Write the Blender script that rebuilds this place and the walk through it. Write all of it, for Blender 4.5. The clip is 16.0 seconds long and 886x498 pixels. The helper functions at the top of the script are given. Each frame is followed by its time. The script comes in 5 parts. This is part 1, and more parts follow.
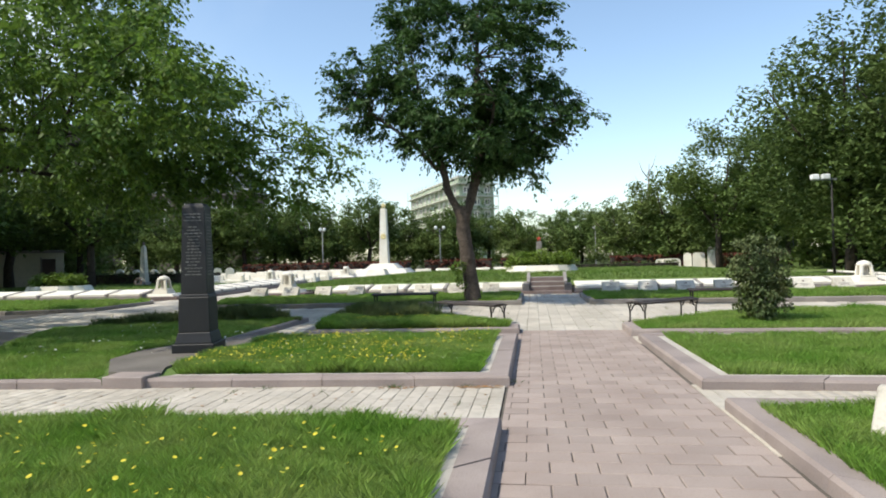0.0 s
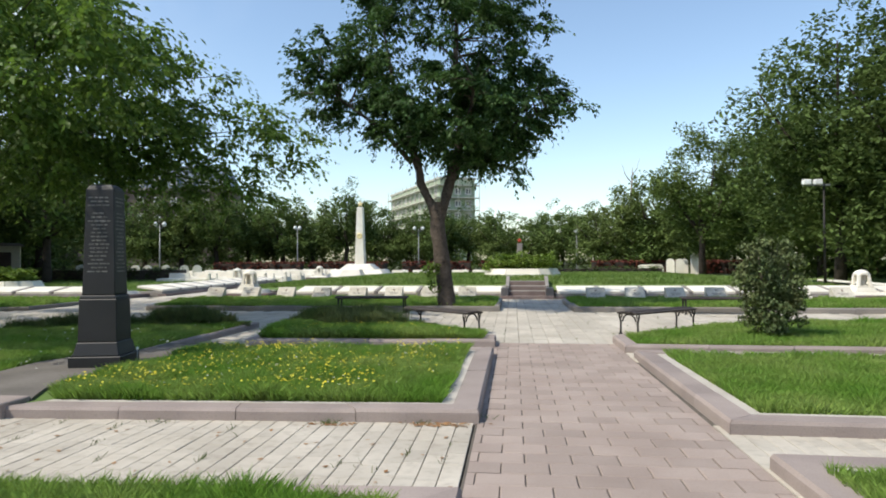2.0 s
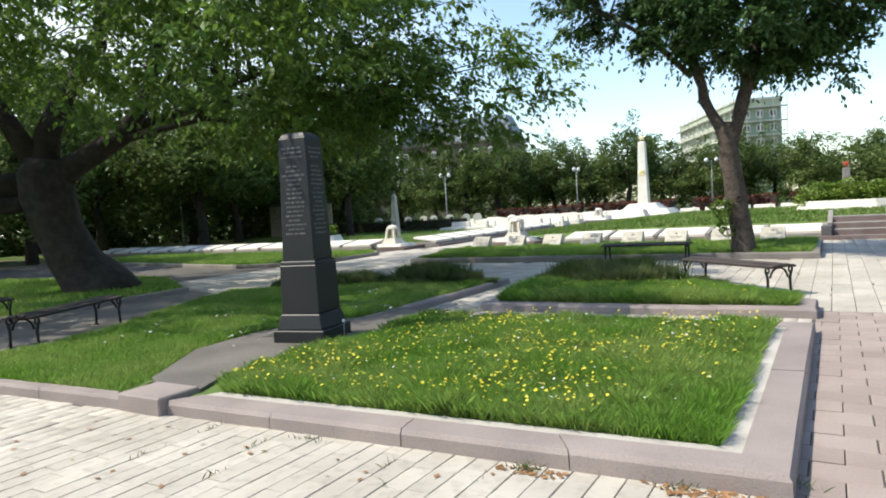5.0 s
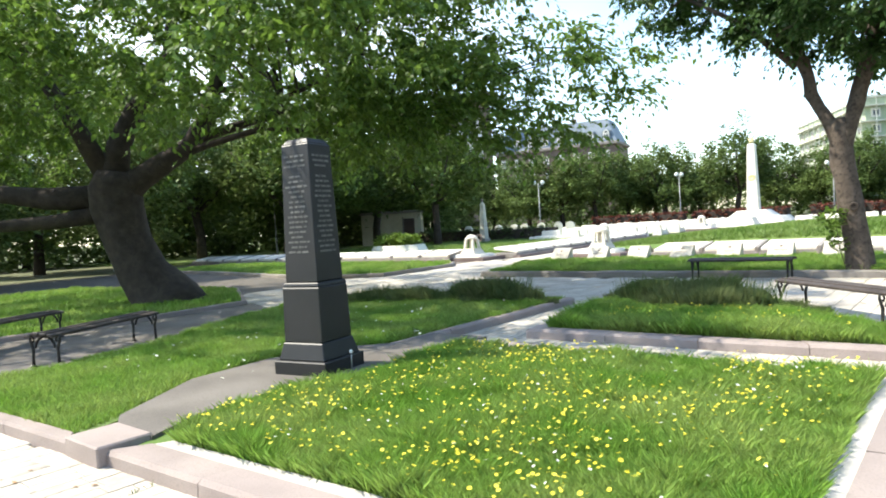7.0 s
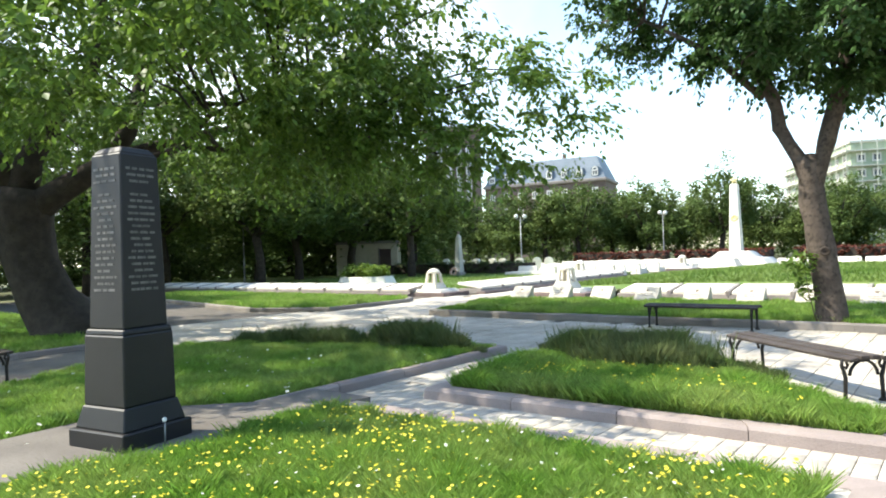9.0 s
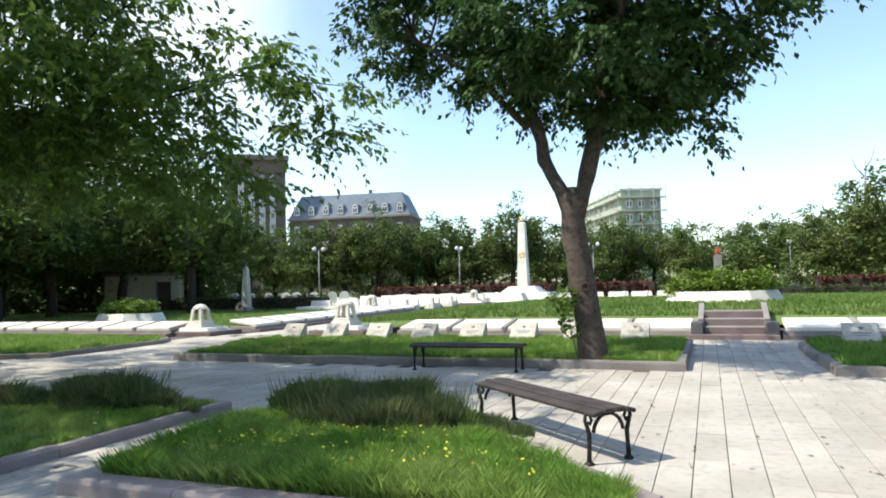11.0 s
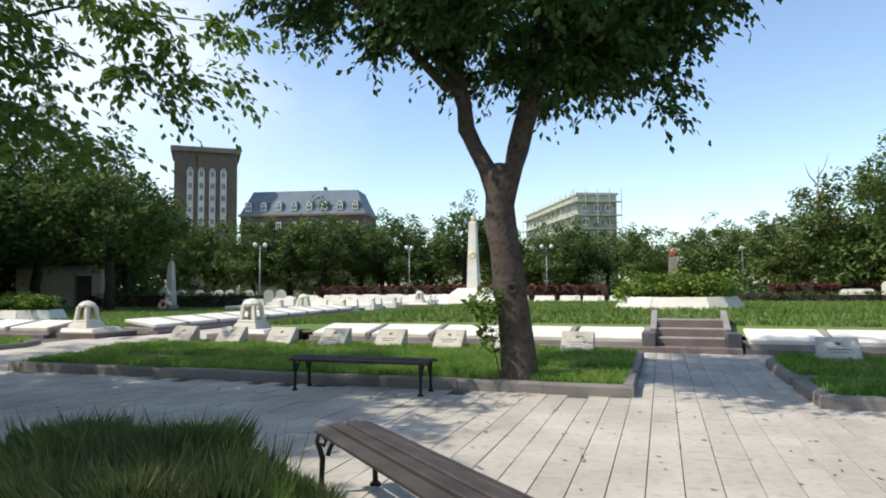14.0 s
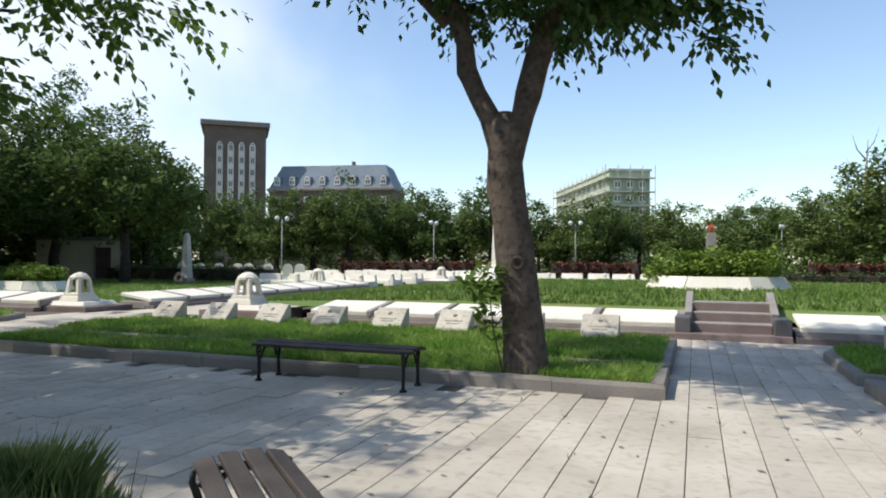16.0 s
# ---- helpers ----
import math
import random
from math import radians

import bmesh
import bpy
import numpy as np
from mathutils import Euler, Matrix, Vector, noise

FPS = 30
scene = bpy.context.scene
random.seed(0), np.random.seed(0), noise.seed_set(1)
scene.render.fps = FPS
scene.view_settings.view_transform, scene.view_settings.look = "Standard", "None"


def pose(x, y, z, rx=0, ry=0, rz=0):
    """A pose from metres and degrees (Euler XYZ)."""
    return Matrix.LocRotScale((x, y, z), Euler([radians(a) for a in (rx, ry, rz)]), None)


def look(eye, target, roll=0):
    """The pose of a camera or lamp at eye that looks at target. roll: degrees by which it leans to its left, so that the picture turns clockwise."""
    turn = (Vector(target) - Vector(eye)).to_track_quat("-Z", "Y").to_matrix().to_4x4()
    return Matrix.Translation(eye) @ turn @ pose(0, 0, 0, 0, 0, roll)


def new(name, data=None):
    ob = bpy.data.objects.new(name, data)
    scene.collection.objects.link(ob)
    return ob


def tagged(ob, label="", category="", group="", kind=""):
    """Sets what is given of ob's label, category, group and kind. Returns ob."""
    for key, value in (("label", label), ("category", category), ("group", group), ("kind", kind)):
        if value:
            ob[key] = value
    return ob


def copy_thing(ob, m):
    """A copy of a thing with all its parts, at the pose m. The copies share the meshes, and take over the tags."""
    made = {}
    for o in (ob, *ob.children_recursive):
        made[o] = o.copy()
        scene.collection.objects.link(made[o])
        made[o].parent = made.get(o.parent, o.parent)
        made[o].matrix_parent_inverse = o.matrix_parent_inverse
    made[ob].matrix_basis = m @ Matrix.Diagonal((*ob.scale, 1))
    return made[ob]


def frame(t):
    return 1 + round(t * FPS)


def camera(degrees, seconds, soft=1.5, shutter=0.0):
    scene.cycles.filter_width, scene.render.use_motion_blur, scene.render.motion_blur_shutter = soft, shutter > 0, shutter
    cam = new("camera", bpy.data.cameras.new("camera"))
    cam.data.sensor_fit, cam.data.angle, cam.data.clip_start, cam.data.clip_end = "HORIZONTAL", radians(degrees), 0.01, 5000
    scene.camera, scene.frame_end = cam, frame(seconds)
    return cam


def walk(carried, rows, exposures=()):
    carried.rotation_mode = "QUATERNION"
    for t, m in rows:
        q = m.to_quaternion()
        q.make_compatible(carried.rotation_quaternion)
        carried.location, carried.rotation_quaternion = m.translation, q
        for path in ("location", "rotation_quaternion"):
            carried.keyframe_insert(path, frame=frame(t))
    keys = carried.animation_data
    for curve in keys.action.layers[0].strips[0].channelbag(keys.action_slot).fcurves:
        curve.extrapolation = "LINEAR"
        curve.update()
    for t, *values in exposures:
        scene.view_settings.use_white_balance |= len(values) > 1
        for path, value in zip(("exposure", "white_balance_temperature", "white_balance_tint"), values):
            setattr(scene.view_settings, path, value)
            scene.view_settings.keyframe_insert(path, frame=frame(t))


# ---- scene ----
cam = camera(67.7, 16.0, soft=1.9)

PATH = [
    (0, (0.326, -0.983, 1.51), (0.056, 0.998, 1.537), -1.4),
    (0.5, (0.343, -0.55, 1.475), (0.098, 1.434, 1.473), -1.2),
    (1, (0.369, -0.08, 1.488), (0.036, 1.891, 1.527), -0.7),
    (1.5, (0.333, 0.311, 1.513), (0.076, 2.294, 1.567), -0.7),
    (2, (0.334, 0.809, 1.473), (0.122, 2.797, 1.505), -0.3),
    (2.5, (0.292, 1.244, 1.465), (0.026, 3.226, 1.469), -3.3),
    (3, (0.245, 1.587, 1.467), (-0.028, 3.565, 1.361), -3.3),
    (3.5, (0.238, 2.044, 1.469), (-0.423, 3.925, 1.302), -3.7),
    (4, (0.184, 2.438, 1.51), (-0.645, 4.255, 1.398), -3.5),
    (4.5, (0.195, 2.814, 1.491), (-0.675, 4.61, 1.36), -3.5),
    (5, (0.213, 3.26, 1.505), (-0.808, 4.976, 1.389), -3.4),
    (7.5, (0.312, 5.048, 1.537), (-0.993, 6.562, 1.479), -3.1),
    (8, (0.27, 5.531, 1.538), (-1.071, 7.015, 1.505), -2.5),
    (8.5, (0.271, 5.882, 1.578), (-0.981, 7.442, 1.574), -2.4),
    (9, (0.325, 6.392, 1.537), (-0.919, 7.959, 1.555), -1.8),
    (9.5, (0.352, 6.838, 1.506), (-0.706, 8.535, 1.536), -1.5),
    (10, (0.355, 7.282, 1.51), (-0.425, 9.123, 1.553), -2.1),
    (12.5, (0.32, 9.482, 1.512), (-0.404, 11.34, 1.662), -1.3),
    (13, (0.335, 9.856, 1.481), (-0.366, 11.725, 1.614), -1.6),
    (13.5, (0.349, 10.313, 1.454), (-0.411, 12.158, 1.59), -0.7),
    (14, (0.304, 10.806, 1.453), (-0.324, 12.702, 1.559), -0.4),
    (14.5, (0.32, 11.216, 1.428), (-0.297, 13.117, 1.514), -0.2),
    (15, (0.232, 11.671, 1.424), (-0.415, 13.562, 1.498), -0.1),
    (15.5, (0.192, 12.016, 1.427), (-0.392, 13.929, 1.453), -1.0),
    (16, (0.224, 12.44, 1.415), (-0.49, 14.308, 1.45), 0.3),
]
walk(cam, [(t, look(eye, target, roll)) for t, eye, target, roll in PATH],
     [(0, 0.68, 6900, 7), (3.5, 0.52, 6880, 8), (5, 0.94, 6820, 7), (7.5, 1.76, 7000, 6), (9, 1.72, 7000, 6), (10, 1.32, 6760, 7), (12.5, 0.87, 6660, 8), (14.5, 0.58, 6720, 9), (16, 0.58, 6760, 9)])

# ---- light ----
SUN_TO = Vector((-0.86 * 0.63, -0.51 * 0.63, 0.777)).normalized()
world = bpy.data.worlds.new("sky_world")
scene.world = world
world.use_nodes = True
wn, wl = world.node_tree.nodes, world.node_tree.links
wn.clear()
sky = wn.new("ShaderNodeTexSky")
sky.sky_type, sky.sun_disc = 'NISHITA', False
sky.sun_elevation, sky.sun_rotation = radians(51), radians(239)
sky.air_density, sky.dust_density, sky.ozone_density = 1.0, 0.6, 1.8
wco = wn.new("ShaderNodeTexCoord")
wdot = wn.new("ShaderNodeVectorMath")
wdot.operation = 'DOT_PRODUCT'
wdot.inputs[1].default_value = Vector((-0.80, 0.52, 0.32)).normalized()
wno = wn.new("ShaderNodeTexNoise")
wno.inputs["Scale"].default_value, wno.inputs["Detail"].default_value, wno.inputs["Roughness"].default_value = 2.2, 5.0, 0.5
wad = wn.new("ShaderNodeMath")
wad.operation = 'MULTIPLY_ADD'
wad.inputs[1].default_value = 0.35
wra = wn.new("ShaderNodeMapRange")
wra.interpolation_type = 'SMOOTHSTEP'
wra.inputs["From Min"].default_value, wra.inputs["From Max"].default_value, wra.inputs["To Max"].default_value = 1.03, 1.24, 0.88
wmx = wn.new("ShaderNodeMix")
wmx.data_type = 'RGBA'
wmx.inputs["B"].default_value = (5.6, 5.8, 6.1, 1)
wbg = wn.new("ShaderNodeBackground")
wbg.inputs["Strength"].default_value = 0.15
wou = wn.new("ShaderNodeOutputWorld")
wl.new(wco.outputs["Generated"], wdot.inputs[0])
wl.new(wco.outputs["Generated"], wno.inputs["Vector"])
wl.new(wno.outputs["Fac"], wad.inputs[0])
wl.new(wdot.outputs["Value"], wad.inputs[2])
wl.new(wad.outputs["Value"], wra.inputs["Value"])
wl.new(wra.outputs["Result"], wmx.inputs["Factor"])
wl.new(sky.outputs["Color"], wmx.inputs["A"])
wl.new(wmx.outputs["Result"], wbg.inputs["Color"])
wl.new(wbg.outputs["Background"], wou.inputs["Surface"])
sun_data = bpy.data.lights.new("sun", 'SUN')
sun_data.energy, sun_data.angle, sun_data.color = 3.0, radians(0.6), (1.0, 0.96, 0.89)
sun = new("sun", sun_data)
sun.matrix_world = look(SUN_TO * 60, (0, 0, 0))


# ---- materials ----
def surface(name, base, alt, scale=2.0, rough=0.8, bump=0.3, fine=40.0, dark=None, vary=0.12, metal=0.0, spec=0.35, through_light=0.0, island=False, stain=0.35):
    """A two-scale procedural surface in world metres; pieces differ by their random value."""
    m = bpy.data.materials.new(name)
    m.use_nodes = True
    n, l = m.node_tree.nodes, m.node_tree.links
    bsdf = n["Principled BSDF"]
    geo = n.new("ShaderNodeNewGeometry")
    big = n.new("ShaderNodeTexNoise")
    big.inputs["Scale"].default_value, big.inputs["Detail"].default_value = scale, 5.0
    small = n.new("ShaderNodeTexNoise")
    small.inputs["Scale"].default_value, small.inputs["Detail"].default_value = fine, 4.0
    l.new(geo.outputs["Position"], big.inputs["Vector"])
    l.new(geo.outputs["Position"], small.inputs["Vector"])
    ramp = n.new("ShaderNodeMapRange")
    ramp.inputs["From Min"].default_value, ramp.inputs["From Max"].default_value = 0.35, 0.65
    l.new(big.outputs["Fac"], ramp.inputs["Value"])
    mix = n.new("ShaderNodeMix")
    mix.data_type = 'RGBA'
    mix.inputs["A"].default_value, mix.inputs["B"].default_value = (*base, 1), (*alt, 1)
    l.new(ramp.outputs["Result"], mix.inputs["Factor"])
    colour = mix.outputs["Result"]
    dk = dark or tuple(c * 0.55 for c in base)
    ramp2 = n.new("ShaderNodeMapRange")
    ramp2.inputs["From Min"].default_value, ramp2.inputs["From Max"].default_value = 0.5, 0.75
    ramp2.inputs["To Max"].default_value = stain
    l.new(small.outputs["Fac"], ramp2.inputs["Value"])
    mix2 = n.new("ShaderNodeMix")
    mix2.data_type = 'RGBA'
    mix2.inputs["B"].default_value = (*dk, 1)
    l.new(ramp2.outputs["Result"], mix2.inputs["Factor"])
    l.new(colour, mix2.inputs["A"])
    hsv = n.new("ShaderNodeHueSaturation")
    if island:
        rnd = geo.outputs["Random Per Island"]
    else:
        rnd = n.new("ShaderNodeObjectInfo").outputs["Random"]
    val = n.new("ShaderNodeMapRange")
    val.inputs["To Min"].default_value, val.inputs["To Max"].default_value = 1 - vary, 1 + vary
    l.new(rnd, val.inputs["Value"])
    l.new(val.outputs["Result"], hsv.inputs["Value"])
    l.new(mix2.outputs["Result"], hsv.inputs["Color"])
    l.new(hsv.outputs["Color"], bsdf.inputs["Base Color"])
    bsdf.inputs["Roughness"].default_value, bsdf.inputs["Metallic"].default_value = rough, metal
    bsdf.inputs["Specular IOR Level"].default_value = spec
    if bump:
        b = n.new("ShaderNodeBump")
        b.inputs["Strength"].default_value, b.inputs["Distance"].default_value = bump, 0.01
        l.new(small.outputs["Fac"], b.inputs["Height"])
        l.new(b.outputs["Normal"], bsdf.inputs["Normal"])
    if through_light:
        tr = n.new("ShaderNodeBsdfTranslucent")
        l.new(hsv.outputs["Color"], tr.inputs["Color"])
        ms = n.new("ShaderNodeMixShader")
        ms.inputs["Fac"].default_value = through_light
        l.new(bsdf.outputs["BSDF"], ms.inputs[1])
        l.new(tr.outputs["BSDF"], ms.inputs[2])
        l.new(ms.outputs["Shader"], n["Material Output"].inputs["Surface"])
    return m


M_PAVER = surface("pink_grey_paver", (0.30, 0.235, 0.20), (0.36, 0.29, 0.25), 1.2, 0.85, 0.4, 60, vary=0.10, stain=0.3)
M_PAVER_JOINED = surface("pink_grey_paver_joined", (0.30, 0.235, 0.20), (0.36, 0.29, 0.25), 1.2, 0.85, 0.4, 60, vary=0.10, stain=0.3, island=True)
M_SLAB = surface("pale_limestone_slab", (0.41, 0.365, 0.30), (0.53, 0.48, 0.405), 0.9, 0.85, 0.35, 11, dark=(0.27, 0.235, 0.19), vary=0.09, stain=0.5)
M_SLAB_JOINED = surface("pale_limestone_slab_joined", (0.41, 0.365, 0.30), (0.53, 0.48, 0.405), 0.9, 0.85, 0.35, 11, dark=(0.27, 0.235, 0.19), vary=0.09, stain=0.5, island=True)
M_JOINT = surface("joint_sand", (0.10, 0.09, 0.075), (0.14, 0.12, 0.10), 3, 0.95, 0.4, 50)
M_KERB = surface("pinkish_grey_kerb_stone", (0.27, 0.22, 0.20), (0.34, 0.28, 0.25), 1.5, 0.8, 0.4, 70, vary=0.09)
M_EDGE = surface("pale_concrete_edging", (0.44, 0.40, 0.35), (0.52, 0.48, 0.42), 2.5, 0.9, 0.5, 50, vary=0.06)
M_KERB_DARK = surface("weathered_grey_kerb_stone", (0.20, 0.18, 0.16), (0.27, 0.24, 0.21), 1.5, 0.85, 0.5, 50, vary=0.1)
M_SOIL = surface("lawn_soil", (0.085, 0.16, 0.03), (0.12, 0.18, 0.045), 1.5, 0.95, 0.8, 30, dark=(0.05, 0.05, 0.02))
M_LAWN_FAR = surface("mown_far_lawn", (0.11, 0.185, 0.04), (0.17, 0.225, 0.065), 0.5, 0.95, 0.8, 12, dark=(0.05, 0.09, 0.02))
M_GRASS = surface("grass_blade", (0.165, 0.315, 0.045), (0.29, 0.39, 0.10), 1.1, 0.6, 0, 7, dark=(0.15, 0.19, 0.06), stain=0.5, vary=0.32, through_light=0.45, island=True, spec=0.2)
M_GRASS_TALL = surface("tall_grass_blade", (0.075, 0.12, 0.036), (0.135, 0.165, 0.065), 1.6, 0.6, 0, 8, dark=(0.10, 0.085, 0.04), vary=0.3, through_light=0.3, island=True, spec=0.2)
M_GRASS_FAR = surface("mown_grass_blade", (0.145, 0.24, 0.05), (0.205, 0.28, 0.078), 0.6, 0.6, 0, 6, dark=(0.10, 0.15, 0.035), vary=0.25, through_light=0.4, island=True, spec=0.2)
M_PETAL = surface("yellow_petal", (0.80, 0.66, 0.04), (0.85, 0.74, 0.10), 9, 0.6, 0, 30, dark=(0.7, 0.5, 0.03), through_light=0.3, island=True)
M_PETAL_WHITE = surface("white_petal", (0.75, 0.75, 0.66), (0.8, 0.8, 0.72), 9, 0.6, 0, 30, dark=(0.7, 0.66, 0.5), through_light=0.3, island=True)
M_GRANITE = surface("black_granite", (0.010, 0.010, 0.011), (0.016, 0.015, 0.016), 3, 0.52, 0.05, 90, vary=0.03, spec=0.5)
M_INSCRIPTION = surface("worn_silver_lettering", (0.10, 0.096, 0.09), (0.18, 0.172, 0.16), 14, 0.6, 0.1, 60, dark=(0.03, 0.03, 0.03), stain=0.6)
M_WOOD = surface("weathered_bench_plank", (0.038, 0.029, 0.025), (0.066, 0.053, 0.046), 5, 0.7, 0.6, 80, vary=0.15)
M_IRON = surface("black_cast_iron", (0.018, 0.017, 0.016), (0.03, 0.027, 0.024), 12, 0.5, 0.3, 90, metal=0.3)
M_WHITE = surface("white_limestone", (0.70, 0.65, 0.55), (0.78, 0.74, 0.65), 1.2, 0.8, 0.3, 22, dark=(0.36, 0.32, 0.26), vary=0.06, stain=0.28)
M_WHITE_OLD = surface("stained_limestone", (0.46, 0.42, 0.35), (0.58, 0.54, 0.46), 3.0, 0.85, 0.5, 18, dark=(0.20, 0.18, 0.15), vary=0.12, stain=0.55)
M_BROWN = surface("brown_red_step_stone", (0.17, 0.125, 0.115), (0.23, 0.18, 0.165), 2.0, 0.8, 0.4, 40, vary=0.1)
M_STEP = surface("grey_step_stone", (0.26, 0.235, 0.215), (0.33, 0.30, 0.275), 2.0, 0.8, 0.4, 40, vary=0.1)
M_PIER = surface("dark_grey_granite_pier", (0.085, 0.08, 0.085), (0.12, 0.115, 0.12), 3.0, 0.55, 0.2, 60)
M_BARK = surface("grey_brown_bark", (0.075, 0.057, 0.044), (0.125, 0.098, 0.078), 6.0, 0.95, 1.0, 16, dark=(0.028, 0.022, 0.017), stain=0.85)
M_BARK_DARK = surface("dark_bark", (0.038, 0.029, 0.023), (0.066, 0.051, 0.041), 5.0, 0.95, 1.0, 20, dark=(0.02, 0.016, 0.013), stain=0.7)
M_LEAF_A = surface("walnut_leaf", (0.045, 0.098, 0.024), (0.065, 0.125, 0.032), 0.7, 0.5, 0, 5, dark=(0.03, 0.07, 0.015), vary=0.35, through_light=0.33, island=True, spec=0.3)
M_LEAF_B = surface("broad_tree_leaf", (0.11, 0.19, 0.03), (0.15, 0.235, 0.045), 0.5, 0.5, 0, 5, dark=(0.06, 0.12, 0.025), vary=0.35, through_light=0.5, island=True, spec=0.3)
M_LEAF_FAR = surface("far_tree_leaf", (0.08, 0.125, 0.036), (0.125, 0.175, 0.05), 0.12, 0.7, 0, 0.9, dark=(0.04, 0.07, 0.02), vary=0.4, through_light=0.32, island=True, spec=0.15)
M_LEAF_LIGHT = surface("light_tree_leaf", (0.10, 0.155, 0.04), (0.14, 0.185, 0.055), 0.15, 0.7, 0, 0.9, dark=(0.045, 0.075, 0.02), vary=0.35, through_light=0.22, island=True, spec=0.15)
M_CONIFER = surface("conifer_needle", (0.085, 0.125, 0.045), (0.12, 0.15, 0.055), 2.0, 0.7, 0, 6, dark=(0.085, 0.055, 0.025), vary=0.35, through_light=0.15, island=True, stain=0.6)
M_HEDGE = surface("clipped_hedge_leaf", (0.05, 0.085, 0.024), (0.085, 0.12, 0.034), 1.0, 0.7, 0, 5, dark=(0.03, 0.05, 0.015), vary=0.35, through_light=0.15, island=True)
M_BUSH = surface("bright_bush_leaf", (0.13, 0.21, 0.025), (0.19, 0.27, 0.04), 0.8, 0.6, 0, 5, dark=(0.06, 0.11, 0.02), vary=0.3, through_light=0.3, island=True)
M_RED_LEAF = surface("red_barberry_leaf", (0.13, 0.035, 0.025), (0.18, 0.06, 0.035), 0.5, 0.7, 0, 4, dark=(0.06, 0.02, 0.015), vary=0.3, through_light=0.2, island=True)
M_DEADWOOD = surface("bare_dead_wood", (0.25, 0.22, 0.18), (0.32, 0.29, 0.25), 2, 0.9, 0.2, 20)
M_TOWER = surface("dark_brown_brick_facade", (0.13, 0.095, 0.08), (0.16, 0.12, 0.10), 0.3, 0.9, 0, 2.0)
M_CORNICE = surface("grey_cornice_stone", (0.20, 0.17, 0.15), (0.24, 0.21, 0.19), 0.4, 0.9, 0, 2.0)
M_ROOF = surface("blue_grey_slate_roof", (0.13, 0.165, 0.20), (0.16, 0.195, 0.23), 0.2, 0.6, 0, 1.5)
M_WINFRAME = surface("pale_window_frame", (0.55, 0.52, 0.48), (0.6, 0.57, 0.53), 0.5, 0.8, 0, 4)
M_GLASS = surface("window_glass_dark", (0.05, 0.06, 0.07), (0.07, 0.08, 0.09), 0.5, 0.15, 0, 4, spec=0.6)
M_NET = surface("green_scaffold_net", (0.32, 0.38, 0.27), (0.40, 0.45, 0.33), 0.25, 0.9, 0, 1.2)
M_SCAFF = surface("pale_scaffold_deck", (0.48, 0.47, 0.40), (0.55, 0.54, 0.47), 0.5, 0.8, 0, 3)
M_PLASTER = surface("cream_plaster", (0.50, 0.44, 0.33), (0.58, 0.52, 0.40), 0.8, 0.9, 0.1, 6)
M_LAMP = surface("grey_painted_steel", (0.22, 0.23, 0.22), (0.28, 0.29, 0.28), 2, 0.5, 0, 9, metal=0.4)
M_GLOBE = surface("white_lamp_globe", (0.75, 0.75, 0.72), (0.8, 0.8, 0.78), 2, 0.3, 0, 9)
M_GOLD = surface("gilded_metal", (0.66, 0.55, 0.28), (0.74, 0.63, 0.36), 4, 0.5, 0.05, 30, metal=0.5)
M_RED = surface("red_painted_star", (0.50, 0.05, 0.035), (0.58, 0.09, 0.05), 5, 0.5, 0.1, 30)
M_WREATH = surface("orange_white_wreath", (0.65, 0.25, 0.10), (0.75, 0.65, 0.55), 9, 0.8, 0.4, 30, stain=0.2)
M_DRYLEAF = surface("dry_brown_leaf", (0.24, 0.12, 0.05), (0.32, 0.18, 0.08), 6, 0.8, 0, 30, island=True, vary=0.3)
M_GROUND = surface("park_ground", (0.085, 0.10, 0.045), (0.12, 0.12, 0.06), 0.4, 0.95, 0.5, 8)
M_GRAVEL = surface("grey_worn_path", (0.13, 0.115, 0.10), (0.19, 0.17, 0.148), 1.2, 0.95, 0.6, 45, stain=0.4)
M_DOOR = surface("dark_wood_door", (0.06, 0.035, 0.03), (0.08, 0.05, 0.04), 2, 0.7, 0.1, 20)


# ---- builders ----
def part(name, bm, material, parent=None, label="", kind=""):
    me = bpy.data.meshes.new(name)
    if isinstance(bm, tuple):
        v, f = bm
        v, f = np.asarray(v, dtype=np.float32), np.asarray(f, dtype=np.int32)
        k = f.shape[1]
        me.vertices.add(len(v))
        me.vertices.foreach_set("co", v.ravel())
        me.loops.add(f.size)
        me.loops.foreach_set("vertex_index", f.ravel())
        me.polygons.add(len(f))
        me.polygons.foreach_set("loop_start", np.arange(0, f.size, k, dtype=np.int32))
        me.update(calc_edges=True)
    else:
        bm.to_mesh(me)
        bm.free()
    me.materials.append(material)
    ob = new(name, me)
    ob.parent = parent
    if label or kind:
        tagged(ob, label=label, kind=kind)
    return ob


def shared(name, me, m, parent=None):
    ob = new(name, me)
    ob.parent = parent
    ob.matrix_basis = m
    return ob


def thing(name, m, label, category, group="", kind=""):
    ob = new(name)
    ob.empty_display_size = 0.2
    ob.matrix_basis = m
    return tagged(ob, label, category, group, kind)


